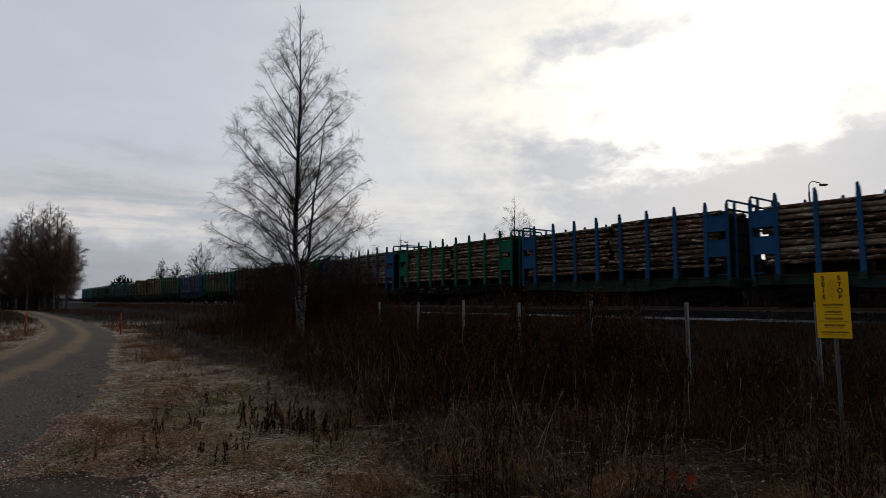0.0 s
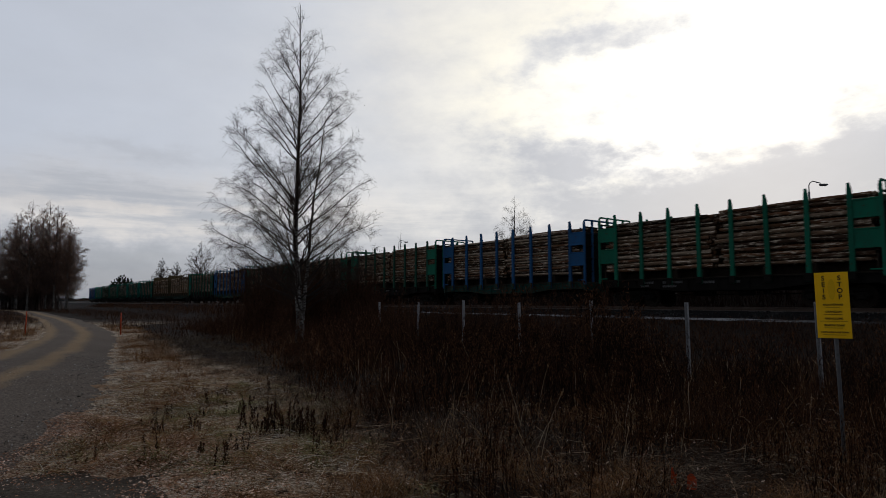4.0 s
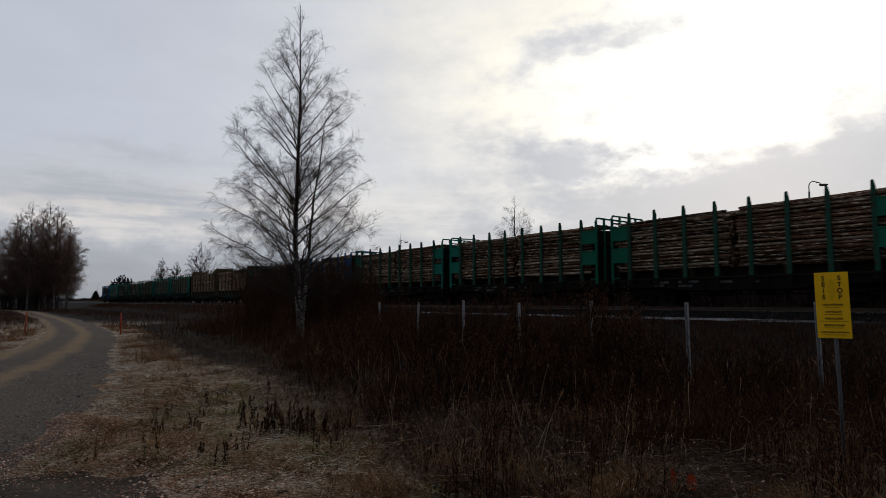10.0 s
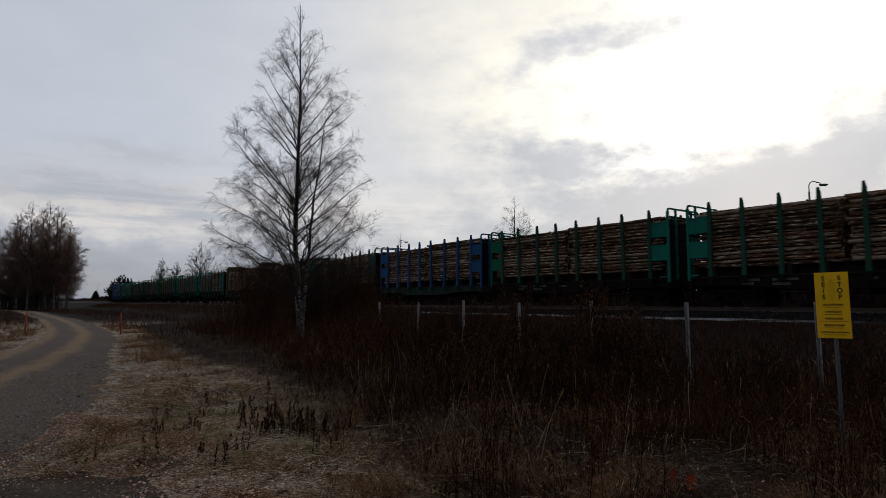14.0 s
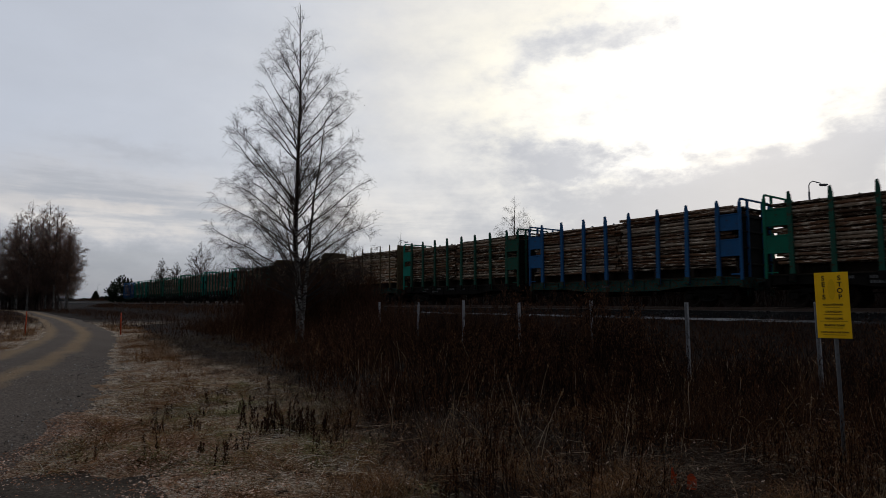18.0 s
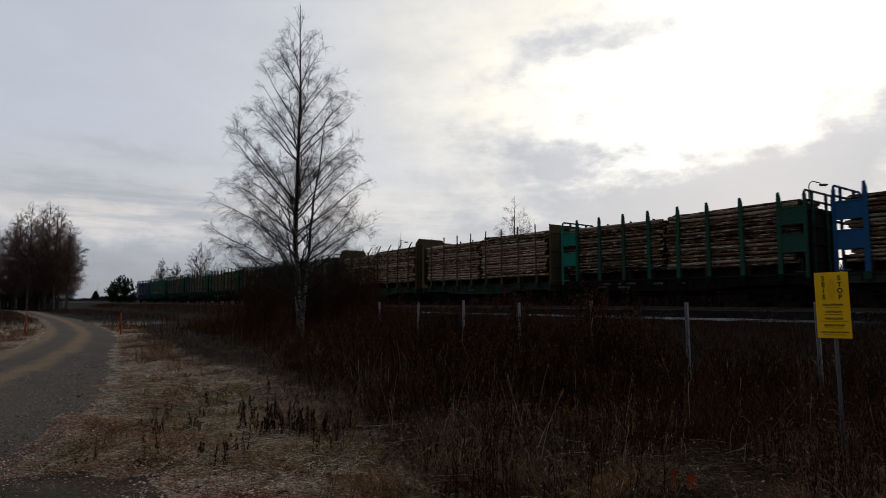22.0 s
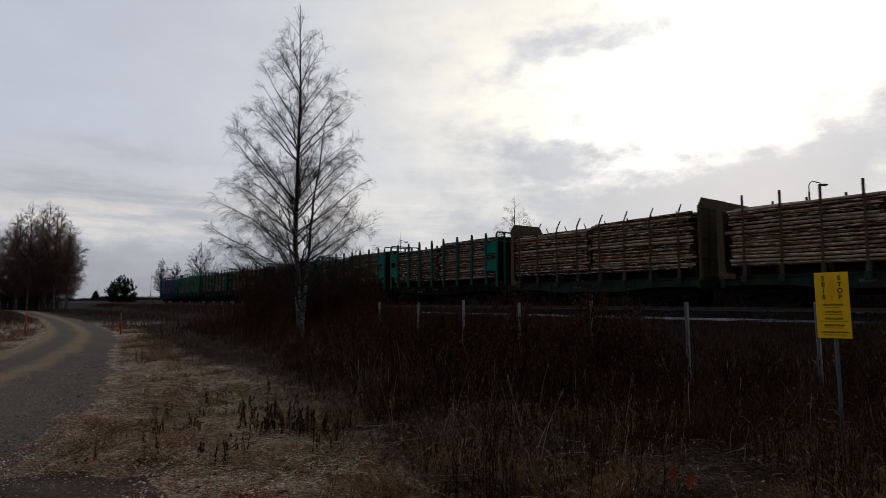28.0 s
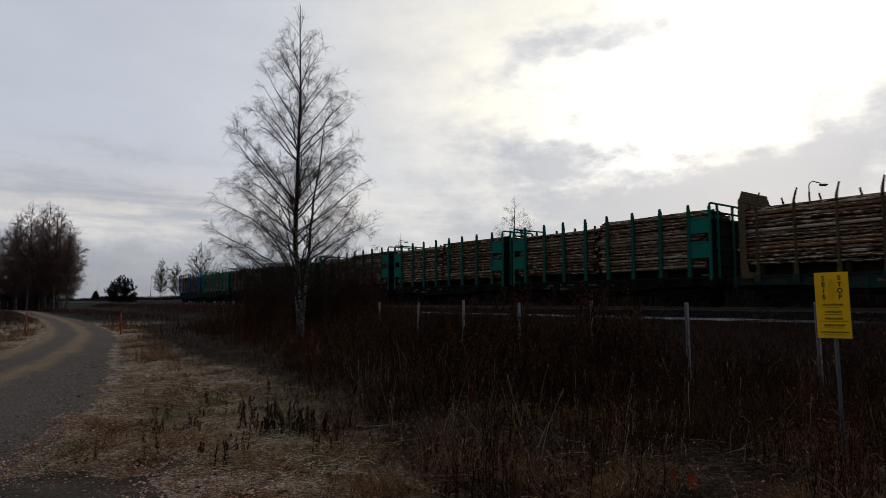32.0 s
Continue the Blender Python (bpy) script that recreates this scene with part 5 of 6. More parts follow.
def shrub_stuff(name, spots, seed, h0, h1, stems, label, mat, twigs=(6, 4), thick=1.0, category="shrubs", spread=0.35, size=None):
    """Thickets: many thin upright stems with side twigs, as one stuff object."""
    rng = np.random.default_rng(seed)
    spots = np.asarray(spots)
    pos = np.repeat(spots, stems, 0) + rng.normal(size=(len(spots) * stems, 2)) * spread
    n = len(pos)
    z = ground_z(pos[:, 0], pos[:, 1]) - 0.03
    h = rng.uniform(h0, h1, n) * (1.0 if size is None else np.repeat(size, stems))
    lean = rng.normal(size=(n, 2)) * 0.16
    t = np.linspace(0, 1, 6)
    path = np.stack([pos[:, 0, None] + lean[:, 0, None] * h[:, None] * t ** 1.4, pos[:, 1, None] + lean[:, 1, None] * h[:, None] * t ** 1.4, z[:, None] + h[:, None] * t], -1)
    path[:, 1:] += rng.normal(size=(n, 5, 3)) * 0.02 * h[:, None, None]
    pieces = [strands(path, tapered(n, 6, 1.0, 0.3) * (0.0028 + 0.0024 * h[:, None]) * thick, 3)]
    sec, _, ln = grow(path, twigs[0], rng, 0.25, 1.0, lambda p: 0.3 * p + 0.08, 0.7, 0.5, 0.05, 5, 0.45, 0.05)
    pieces.append(strands(sec, tapered(len(sec), 5, 0.0036, 0.002) * thick, 3))
    if twigs[1]:
        ter, _, ln = grow(sec, twigs[1], rng, 0.2, 1.0, lambda p: 0.4 * p + 0.05, 0.8, 0.4, 0.0, 4, 0.4, 0.05)
        pieces.append(strands(ter, tapered(len(ter), 4, 0.0032, 0.0018) * thick, 3))
    return tagged(put(name, array_mesh(name, *joined(pieces), mat)), label, category, kind="stuff")


def scatter(n, rng, test, box):
    """n plan points inside box (x0, x1, y0, y1) that pass the test."""
    out = np.empty((0, 2))
    while len(out) < n:
        q = rng.uniform((box[0], box[2]), (box[1], box[3]), (n * 3, 2))
        out = np.concatenate([out, q[test(q[:, 0], q[:, 1])]])
    return out[:n]


def off_track(x, y):
    return x * NORM.x + y * NORM.y


ROAD_PTS = np.array([(p.x, p.y) for p in ROAD])


def road_gap(x, y):
    """Metres from the road's edge."""
    best = np.full(np.shape(x), 1e9)
    for (px, py), hw in zip(ROAD_PTS[::2], ROAD_HALF[::2]):
        best = np.minimum(best, np.hypot(x - px, y - py) - hw)
    return best


rng = np.random.default_rng(5)


def patchy(x, y, k=1.0):
    """Uneven cover, about 0 to 1, in patches a few metres across."""
    q = np.sin(0.9 * k * x + 1.3) * np.sin(0.8 * k * y - 0.4) + 0.7 * np.sin(1.9 * k * x - 0.6 * k * y + 2.1) + 0.5 * np.sin(2.6 * k * y + 1.1 * k * x)
    return np.clip(0.5 + 0.3 * q, 0, 1)


def in_brush(x, y):
    p = off_track(x, y)
    reach = np.interp(x, [-20, 1, 5, 9], [21.5, 20.5, 13.5, 11.5])
    lane = np.minimum(np.abs(x - 0.403 * y), np.abs(x - 0.614 * y)) < 0.33
    edge = brush_edge(y) + 1.3 * (patchy(x, y, 1.5) - 0.5)
    return (x > edge) & (p < reach) & (y > 7.5) & (rng.uniform(0, 1, np.shape(x)) < (0.15 + 0.85 * patchy(x, y)) * np.where(lane, 0.15, 1.0))


def clear_of_road(x, y):
    return (off_track(x, y) < 21.5) & (road_gap(x, y) > 2.0) & (x > brush_edge(y) + 0.8)


# the thicket of bare saplings round the foot of the birch and in front of the train
shrub_stuff("sapling_thicket", scatter(80, rng, clear_of_road, (-8.8, -2.8, 25, 33)), 81, 1.4, 3.0, 6, "leafless brown saplings in a thicket near the railway", M_DARKTWIG, (16, 6), 1.2)
shrub_stuff("willow_scrub", scatter(60, rng, clear_of_road, (-14, 4, 17, 34)), 82, 0.7, 1.6, 6, "low leafless willow scrub along the ditch", M_DARKTWIG, (12, 5), 1.1)
shrub_stuff("ditch_bushes", scatter(9, rng, clear_of_road, (1.6, 5.4, 17.5, 22)), 88, 1.1, 2.3, 6, "bare bushes in the ditch before the track", M_DARKTWIG, (12, 5), 1.0)
shrub_stuff("young_birches", [(-9.3, 31.0), (-8.6, 32.5), (-10.2, 33.5), (-7.9, 31.6)], 83, 3.0, 4.8, 3, "young leafless birches behind the tall birch", M_TWIG, (26, 8), 1.2, "saplings")
# dead weeds over the whole strip, uneven in height
weeds = scatter(1500, rng, in_brush, (-24, 14, 7.5, 42))
tall = patchy(weeds[:, 0], weeds[:, 1], 0.7) > 0.5
ragged = np.clip((weeds[:, 0] - brush_edge(weeds[:, 1]) + 0.4) / 3.0, 0.18, 1.0) * (0.7 + 0.6 * patchy(weeds[:, 0], weeds[:, 1], 2.3))
west = weeds[:, 0] < -1.5 + rng.normal(size=len(weeds)) * 1.2
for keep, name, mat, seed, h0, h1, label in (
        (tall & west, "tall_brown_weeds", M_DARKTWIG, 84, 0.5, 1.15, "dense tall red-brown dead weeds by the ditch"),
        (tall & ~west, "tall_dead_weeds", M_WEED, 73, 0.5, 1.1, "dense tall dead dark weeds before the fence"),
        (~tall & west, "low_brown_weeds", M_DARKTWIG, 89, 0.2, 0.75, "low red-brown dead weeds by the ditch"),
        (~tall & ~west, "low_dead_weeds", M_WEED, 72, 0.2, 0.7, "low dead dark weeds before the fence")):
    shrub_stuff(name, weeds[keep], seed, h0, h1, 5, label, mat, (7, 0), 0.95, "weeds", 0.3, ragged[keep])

def plumes(name, spots, seed, h0, h1, per, label, stem_mat, leaf_mat, leaves=14, leaf=(0.015, 0.045), spread=0.12, lean=0.10, first=0.3, thick=1.0, fat=0.05, size=None):
    """Dead weeds: straight stems with withered leaves and seed heads crowded along them."""
    r = np.random.default_rng(seed)
    spots = np.asarray(spots, float)
    pos = np.repeat(spots, per, 0) + r.normal(size=(len(spots) * per, 2)) * spread
    n = len(pos)
    z = ground_z(pos[:, 0], pos[:, 1]) - 0.02
    h = np.repeat(r.uniform(0.7, 1.3, len(spots)) * (1.0 if size is None else size), per) * r.uniform(h0, h1, n)
    tilt = r.normal(size=(n, 2)) * lean
    t = np.linspace(0, 1, 5)
    path = np.stack([pos[:, 0, None] + tilt[:, 0, None] * h[:, None] * t ** 1.5, pos[:, 1, None] + tilt[:, 1, None] * h[:, None] * t ** 1.5, z[:, None] + h[:, None] * t], -1)
    path[:, 1:] += r.normal(size=(n, 4, 3)) * 0.008 * h[:, None, None]
    v, f = strands(path, tapered(n, 5, 0.0032, 0.0014) * thick, 3)
    ob = tagged(put(name, array_mesh(name, v, f, stem_mat)), label, "weeds", kind="stuff")
    k = np.repeat(np.arange(n), leaves)
    u = first + (1 - first) * r.uniform(0, 1, len(k)) ** 0.8
    q = u * 4
    i = np.minimum(q.astype(int), 3)
    w = (q - i)[:, None]
    c = path[k, i] * (1 - w) + path[k, i + 1] * w
    away = r.normal(size=(len(k), 3)) * (fat * h[k] * (1.25 - u))[:, None] * np.array([1, 1, 0.6])
    put("seed_heads", array_mesh("seed_heads", *leaf_quads(c + away, r, *leaf, 0.42, 1.6), leaf_mat), ob)["kind"] = "stuff"
    return ob


def edge_size(q):
    """Weeds stay low where they meet the verge."""
    return np.clip((q[:, 0] - brush_edge(q[:, 1]) + 0.3) / 2.8, 0.2, 1.0) * (0.65 + 0.7 * patchy(q[:, 0], q[:, 1], 1.1))


near_weeds = scatter(230, rng, lambda x, y: (x > brush_edge(y) + 0.5) & (patchy(x, y, 2.0) > 0.5), (-1.0, 7.0, 4.5, 9))
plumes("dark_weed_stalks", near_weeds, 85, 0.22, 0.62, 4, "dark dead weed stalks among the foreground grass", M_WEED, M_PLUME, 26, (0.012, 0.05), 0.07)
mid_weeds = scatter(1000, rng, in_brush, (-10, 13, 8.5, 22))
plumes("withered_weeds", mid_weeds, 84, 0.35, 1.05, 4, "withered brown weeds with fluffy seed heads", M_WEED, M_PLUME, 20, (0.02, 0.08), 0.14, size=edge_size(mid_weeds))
far_weeds = scatter(700, rng, in_brush, (-24, -2, 14, 38))
plumes("rusty_weeds", far_weeds, 71, 0.3, 0.95, 5, "soft rust-brown weeds along the ditch", M_DARKTWIG, M_RUSTWEED, 18, (0.03, 0.12), 0.3, size=edge_size(far_weeds))
pale = scatter(240, rng, lambda x, y: x > brush_edge(y) + 0.8, (-4, 9.0, 6.0, 15))
plumes("pale_reeds", pale, 65, 0.22, 0.7, 2, "single pale dry stems standing among dark weeds", M_LITSTALK, M_GRASS, 7, (0.015, 0.06), 0.10, 0.26, 0.55, 1.1, 0.02)
# tall clumps that hide two of the fence posts
plumes("tall_weed_clumps", [(1.68, 13.3), (1.8, 13.1), (1.55, 13.0), (2.95, 12.1), (3.1, 12.2), (2.8, 11.9), (3.6, 11.6)], 70, 1.1, 1.75, 16, "tall dark withered weeds growing along the fence", M_WEED, M_PLUME, 40, (0.03, 0.10), 0.13, 0.05, 0.1)
plumes("sign_foot_weeds", [(3.85, 5.75), (4.05, 5.8), (3.7, 5.9), (4.2, 5.9), (3.95, 5.6), (4.35, 6.0)], 62, 0.3, 0.62, 6, "dark weeds round the foot of the sign", M_WEED, M_PLUME, 26, (0.012, 0.05), 0.08)
clump = np.array([(-2.42, 7.5), (-2.3, 7.35), (-2.2, 7.55), (-2.1, 7.3), (-2.0, 7.45), (-1.9, 7.3), (-1.82, 7.5), (-1.72, 7.35), (-1.62, 7.5), (-1.5, 7.4), (-1.55, 7.25)])
plumes("dock_stalks", clump, 78, 0.12, 0.46, 4, "dark withered dock stalks standing in the frosted turf", M_DOCK, M_DOCK, 70, (0.012, 0.05), 0.10, 0.15, 0.08, 1.1, 0.06)
small = np.array([(-3.5, 7.45), (-3.42, 7.5), (-2.98, 6.4), (-2.05, 5.85), (-3.8, 8.6), (-3.7, 9.6), (-1.3, 6.3), (-2.45, 6.35)])
plumes("small_docks", small, 77, 0.14, 0.3, 3, "small dark dock plants in the frosted turf", M_DOCK, M_DOCK, 45, (0.012, 0.04), 0.04, 0.10, 0.05, 1.2, 0.07)
# scrub beyond the railway; the first two are made up to darken under-wagon gaps
foot = scatter(1100, rng, lambda x, y: (off_track(x, y) > 33.6) & (off_track(x, y) < 38.5), (-60, 60, -16, 90))
shrub_stuff("bank_foot_weeds", foot, 40, 0.3, 0.95, 9, "made-up dark weeds that blacken the gaps under the wagons", M_WEED, (6, 0), 3.5, "weeds", 0.5)
back = scatter(900, rng, lambda x, y: (off_track(x, y) > 38.5) & (off_track(x, y) < 43), (-40, 75, -20, 100))
shrub_stuff("track_side_scrub", back, 86, 0.5, 1.5, 16, "made-up dark scrub that hides bright gaps under the wagons", M_WEED, (8, 0), 5.0, "scrub", 1.2)
back = scatter(420, rng, lambda x, y: (off_track(x, y) > 40) & (off_track(x, y) < 50), (-230, -40, 80, 330))
shrub_stuff("far_scrub", back, 79, 0.3, 1.2, 10, "dark leafless scrub far along the railway", M_DARKTWIG, (6, 0), 4.0, "scrub", 2.2)
verge = scatter(420, rng, lambda x, y: (off_track(x, y) > 19.5) & (off_track(x, y) < 24.2), (-95, 2, 14, 150))
shrub_stuff("bank_weeds", verge, 63, 0.25, 0.9, 7, "low rust-brown weeds at the foot of the railway bank", M_RUSTWEED, (7, 0), 2.4, "weeds", 0.9)
field = scatter(700, rng, lambda x, y: (off_track(x, y) > 44) & (off_track(x, y) < 120), (-300, -70, 150, 420))
shrub_stuff("field_weeds", field, 39, 0.5, 1.6, 10, "dark dead weeds of the fields beyond the railway", M_DARKTWIG, (2, 0), 9.0, "weeds", 3.0)
# undergrowth below the grove
grove = scatter(290, rng, lambda x, y: (road_gap(x, y) > 3.0) & (y > 115.5) & (x < -0.645 * y), (-112, -68, 104, 134))
shrub_stuff("grove_undergrowth", grove, 87, 2.0, 8.5, 9, "dark leafless undergrowth below the birch grove", M_GROVETWIG, (11, 4), 3.6, "undergrowth", 0.9)


def grass_stuff(name, pos, seed, h, w, lean, bend, mat, label, category="grass"):
    r = np.random.default_rng(seed)
    n = len(pos)
    p3 = np.column_stack([pos, ground_z(pos[:, 0], pos[:, 1]) - 0.015])
    v, f = blades(p3, r.uniform(*h, n), r.uniform(*lean, n), r.uniform(*w, n), r.uniform(*bend, n), r)
    return tagged(put(name, array_mesh(name, v, f, mat)), label, category, kind="stuff")


def tufts(centres, per, r, rad):
    return np.repeat(centres, per, 0) + r.normal(size=(len(centres) * per, 2)) * rad


strip = lambda x, y: (x < turf_edge(y) + 0.7) & (road_gap(x, y) > 0.0) & ~((y < 5.85) & (x < -2.1) & (y > 3.4))
turf = scatter(5200, rng, strip, (-14, 1.5, 4.2, 24))
frosty = patchy(turf[:, 0], turf[:, 1], 1.6) + rng.normal(size=len(turf)) * 0.12 > 0.40
grass_stuff("frosted_turf", tufts(turf[frosty], 15, rng, 0.12), 91, (0.012, 0.045), (0.004, 0.011), (1.0, 5.0), (0.1, 1.3), M_PALEGRASS, "flattened frosted grass beside the road", "turf")
grass_stuff("brown_turf", tufts(turf[~frosty], 18, rng, 0.10), 74, (0.02, 0.11), (0.003, 0.007), (0.2, 1.6), (0.1, 1.2), M_VERGE, "rust-brown grass tufts in the frosted verge", "turf")
grass_stuff("mossy_turf", tufts(scatter(320, rng, lambda x, y: strip(x, y) & (patchy(x, y, 2.1) > 0.62), (-6, 1.0, 4.4, 12)), 26, rng, 0.09), 61, (0.015, 0.06), (0.003, 0.007), (0.3, 1.8), (0.1, 1.2), M_MOSS, "low olive-green mossy grass in the frosted verge", "turf")
grass_stuff("brown_verge_grass", tufts(scatter(800, rng, lambda x, y: strip(x, y) & (road_gap(x, y) < 1.5) & (road_gap(x, y) > 0.1) & (patchy(x, y, 1.3) > 0.35), (-24, 1.5, 6.4, 40)), 30, rng, 0.13), 92, (0.06, 0.27), (0.003, 0.008), (0.1, 0.8), (0.1, 0.9), M_VERGE, "rust-brown withered grass along the road's edge")
grass_stuff("foreground_grass", tufts(scatter(620, rng, lambda x, y: (x > brush_edge(y) - 0.3) & (rng.uniform(0, 1, np.shape(x)) < 0.02 + 1.9 * np.maximum(patchy(x, y, 1.7) - 0.45, 0) * np.interp(y, [4, 6, 9.5], [1, 0.7, 0.15]) * np.interp(x, [-0.2, 0.6], [0.3, 1.0])), (-1.8, 8.5, 3.9, 9.5)), 46, rng, 0.10), 93, (0.05, 0.30), (0.002, 0.006), (0.1, 0.8), (0.1, 1.1), M_GRASS, "withered brown grass tussocks in the foreground")
grass_stuff("low_straw", tufts(scatter(3400, rng, lambda x, y: x > brush_edge(y) - 0.2, (-2.5, 9.0, 3.8, 11)), 26, rng, 0.13), 68, (0.02, 0.13), (0.003, 0.007), (0.3, 2.4), (0.1, 1.2), M_STRAW, "matted straw below the weeds, coloured dark for their shade")
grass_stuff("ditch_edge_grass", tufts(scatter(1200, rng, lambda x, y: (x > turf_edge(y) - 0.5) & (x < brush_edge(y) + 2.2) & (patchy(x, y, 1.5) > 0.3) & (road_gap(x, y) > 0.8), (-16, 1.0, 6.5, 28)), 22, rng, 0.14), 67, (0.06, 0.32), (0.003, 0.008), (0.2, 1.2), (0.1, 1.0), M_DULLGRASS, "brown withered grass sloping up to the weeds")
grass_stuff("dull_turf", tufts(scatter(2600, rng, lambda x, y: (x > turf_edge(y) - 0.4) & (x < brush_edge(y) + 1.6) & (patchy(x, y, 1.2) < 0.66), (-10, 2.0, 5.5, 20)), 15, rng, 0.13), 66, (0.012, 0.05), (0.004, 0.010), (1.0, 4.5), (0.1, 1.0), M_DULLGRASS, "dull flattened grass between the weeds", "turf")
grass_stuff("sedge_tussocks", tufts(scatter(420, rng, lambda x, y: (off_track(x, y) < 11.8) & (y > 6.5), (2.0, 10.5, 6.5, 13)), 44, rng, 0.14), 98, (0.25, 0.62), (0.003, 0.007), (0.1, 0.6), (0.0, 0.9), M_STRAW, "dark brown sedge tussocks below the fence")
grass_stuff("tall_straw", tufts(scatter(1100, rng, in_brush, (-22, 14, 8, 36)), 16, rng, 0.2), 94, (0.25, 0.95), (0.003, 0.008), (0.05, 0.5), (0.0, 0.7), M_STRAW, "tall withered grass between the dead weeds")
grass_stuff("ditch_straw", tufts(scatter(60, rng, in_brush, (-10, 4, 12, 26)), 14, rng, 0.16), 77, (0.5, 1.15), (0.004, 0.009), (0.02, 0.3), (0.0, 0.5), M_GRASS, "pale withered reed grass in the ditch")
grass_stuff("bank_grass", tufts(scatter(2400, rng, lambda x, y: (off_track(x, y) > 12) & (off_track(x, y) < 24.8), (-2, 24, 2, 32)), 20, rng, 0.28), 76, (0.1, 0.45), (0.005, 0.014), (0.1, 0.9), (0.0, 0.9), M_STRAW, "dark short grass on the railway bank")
grass_stuff("far_verge_grass", tufts(scatter(1500, rng, lambda x, y: (road_gap(x, y) > 0.5) & (off_track(x, y) < 22), (-85, -10, 24, 112)), 16, rng, 0.4), 95, (0.3, 0.85), (0.012, 0.03), (0.05, 0.5), (0.0, 0.6), M_DARKTWIG, "tall brown grass of the fields beyond the bend")
grass_stuff("island_grass", tufts(scatter(700, rng, lambda x, y: (road_gap(x, y) > 0.0) & (x < np.interp(y, ROAD_PTS[:, 1], ROAD_PTS[:, 0])), (-60, -13, 14, 70)), 20, rng, 0.3), 96, (0.15, 0.5), (0.008, 0.02), (0.1, 0.8), (0.1, 0.9), M_GRASS, "brown grass on the inside of the bend")


tussock = np.array([(-0.62, 5.3), (-0.5, 5.15), (-0.75, 5.5), (0.6, 5.7), (0.75, 5.5), (1.25, 5.1), (1.4, 5.2), (1.05, 5.0), (2.9, 5.25), (3.05, 5.1), (2.75, 5.0), (1.8, 5.7), (3.4, 5.5), (0.2, 6.3)])
grass_stuff("golden_tussocks", tufts(tussock, 230, rng, 0.13), 59, (0.06, 0.26), (0.002, 0.005), (0.1, 0.9), (0.1, 1.1), M_VERGE, "golden-brown dry grass tussocks in the foreground")


def bent_stalks():
    """Single frosted stalks, some upright, some fallen; the light they catch is painted as a pale colour."""
    r = np.random.default_rng(75)
    pos = scatter(560, r, lambda x, y: (x > brush_edge(y) - 0.3) & (patchy(x, y, 1.9) + r.normal(size=np.shape(x)) * 0.25 > 0.45), (0.1, 7.5, 4.8, 10.5))
    n = len(pos)
    z = ground_z(pos[:, 0], pos[:, 1])
    az = r.uniform(0, 2 * np.pi, n)
    ln = r.uniform(0.10, 0.50, n)
    rise = np.where(r.uniform(0, 1, n) < 0.45, r.uniform(0.6, 1.0, n), r.uniform(0.05, 0.4, n))
    t = np.linspace(0, 1, 6)[None, :]
    out = ln[:, None] * (t * np.sqrt(1 - rise[:, None] ** 2) + 0.05 * t ** 3)
    path = np.stack([pos[:, 0, None] + np.cos(az)[:, None] * out, pos[:, 1, None] + np.sin(az)[:, None] * out,
                     z[:, None] + 0.03 + ln[:, None] * (rise[:, None] * t - 0.34 * rise[:, None] * t ** 4)], -1)
    path[..., 2] = np.maximum(path[..., 2], z[:, None] + 0.02)
    path += r.normal(size=path.shape) * 0.003
    tagged(put("frosted_stalks", array_mesh("frosted_stalks", *strands(path, tapered(n, 6, 0.0024, 0.0013), 4), M_LITSTALK)), "frosted grass stalks, bent and fallen, painted pale as if lit", "stalks", kind="stuff")


bent_stalks()


def lying_straw():
    """Long pale blades lying in matted swathes on the frosted turf."""
    r = np.random.default_rng(41)
    pos = scatter(2600, r, lambda x, y: strip(x, y) & (x < -0.7) & (patchy(x, y, 2.4) + r.normal(size=np.shape(x)) * 0.18 > 0.52), (-6.0, -0.7, 5.6, 13.0))
    n = len(pos)
    az = 6.0 * patchy(pos[:, 0], pos[:, 1], 0.8) + r.normal(size=n) * 0.7
    ln = r.uniform(0.08, 0.32, n)
    t = np.linspace(0, 1, 5)[None, :]
    turn = az[:, None] + r.normal(size=(n, 1)) * 0.6 * t
    path = np.stack([pos[:, 0, None] + np.cos(turn) * ln[:, None] * t, pos[:, 1, None] + np.sin(turn) * ln[:, None] * t, np.zeros((n, 5))], -1)
    path[..., 2] = ground_z(path[..., 0], path[..., 1]) + 0.03 + r.gamma(1.5, 0.009, (n, 1)) * (1 - (2 * t - 1) ** 2)
    tagged(put("lying_straw", array_mesh("lying_straw", *strands(path, tapered(n, 5, 0.0024, 0.0013), 3), M_PALEGRASS)), "long pale blades matted on the frosted turf", "grass", kind="stuff")


lying_straw()


def hummocks():
    """Low mounds of olive and brown grass that break the frosted turf, with dark gaps beside them."""
    r = np.random.default_rng(42)
    for name, mat, count, box, h, label in (("moss_hummocks", M_MOSS, 120, (-4.2, -0.6, 5.6, 12), (0.04, 0.14), "small olive-green grass hummocks in the verge"),
                                            ("brown_hummocks", M_VERGE, 90, (-5.0, -0.6, 4.8, 13), (0.05, 0.17), "small rust-brown grass hummocks in the verge"),
                                            ("dark_hummocks", M_STRAW, 60, (-4.2, -0.4, 5.6, 13), (0.04, 0.15), "dark withered tufts in the verge")):
        c = scatter(count, r, strip, box)
        grass_stuff(name, np.repeat(c, 90, 0) + r.normal(size=(count * 90, 2)) * np.repeat(r.uniform(0.04, 0.13, count), 90)[:, None], int(r.integers(1000)), h, (0.003, 0.008), (0.2, 1.7), (0.2, 1.4), mat, label)


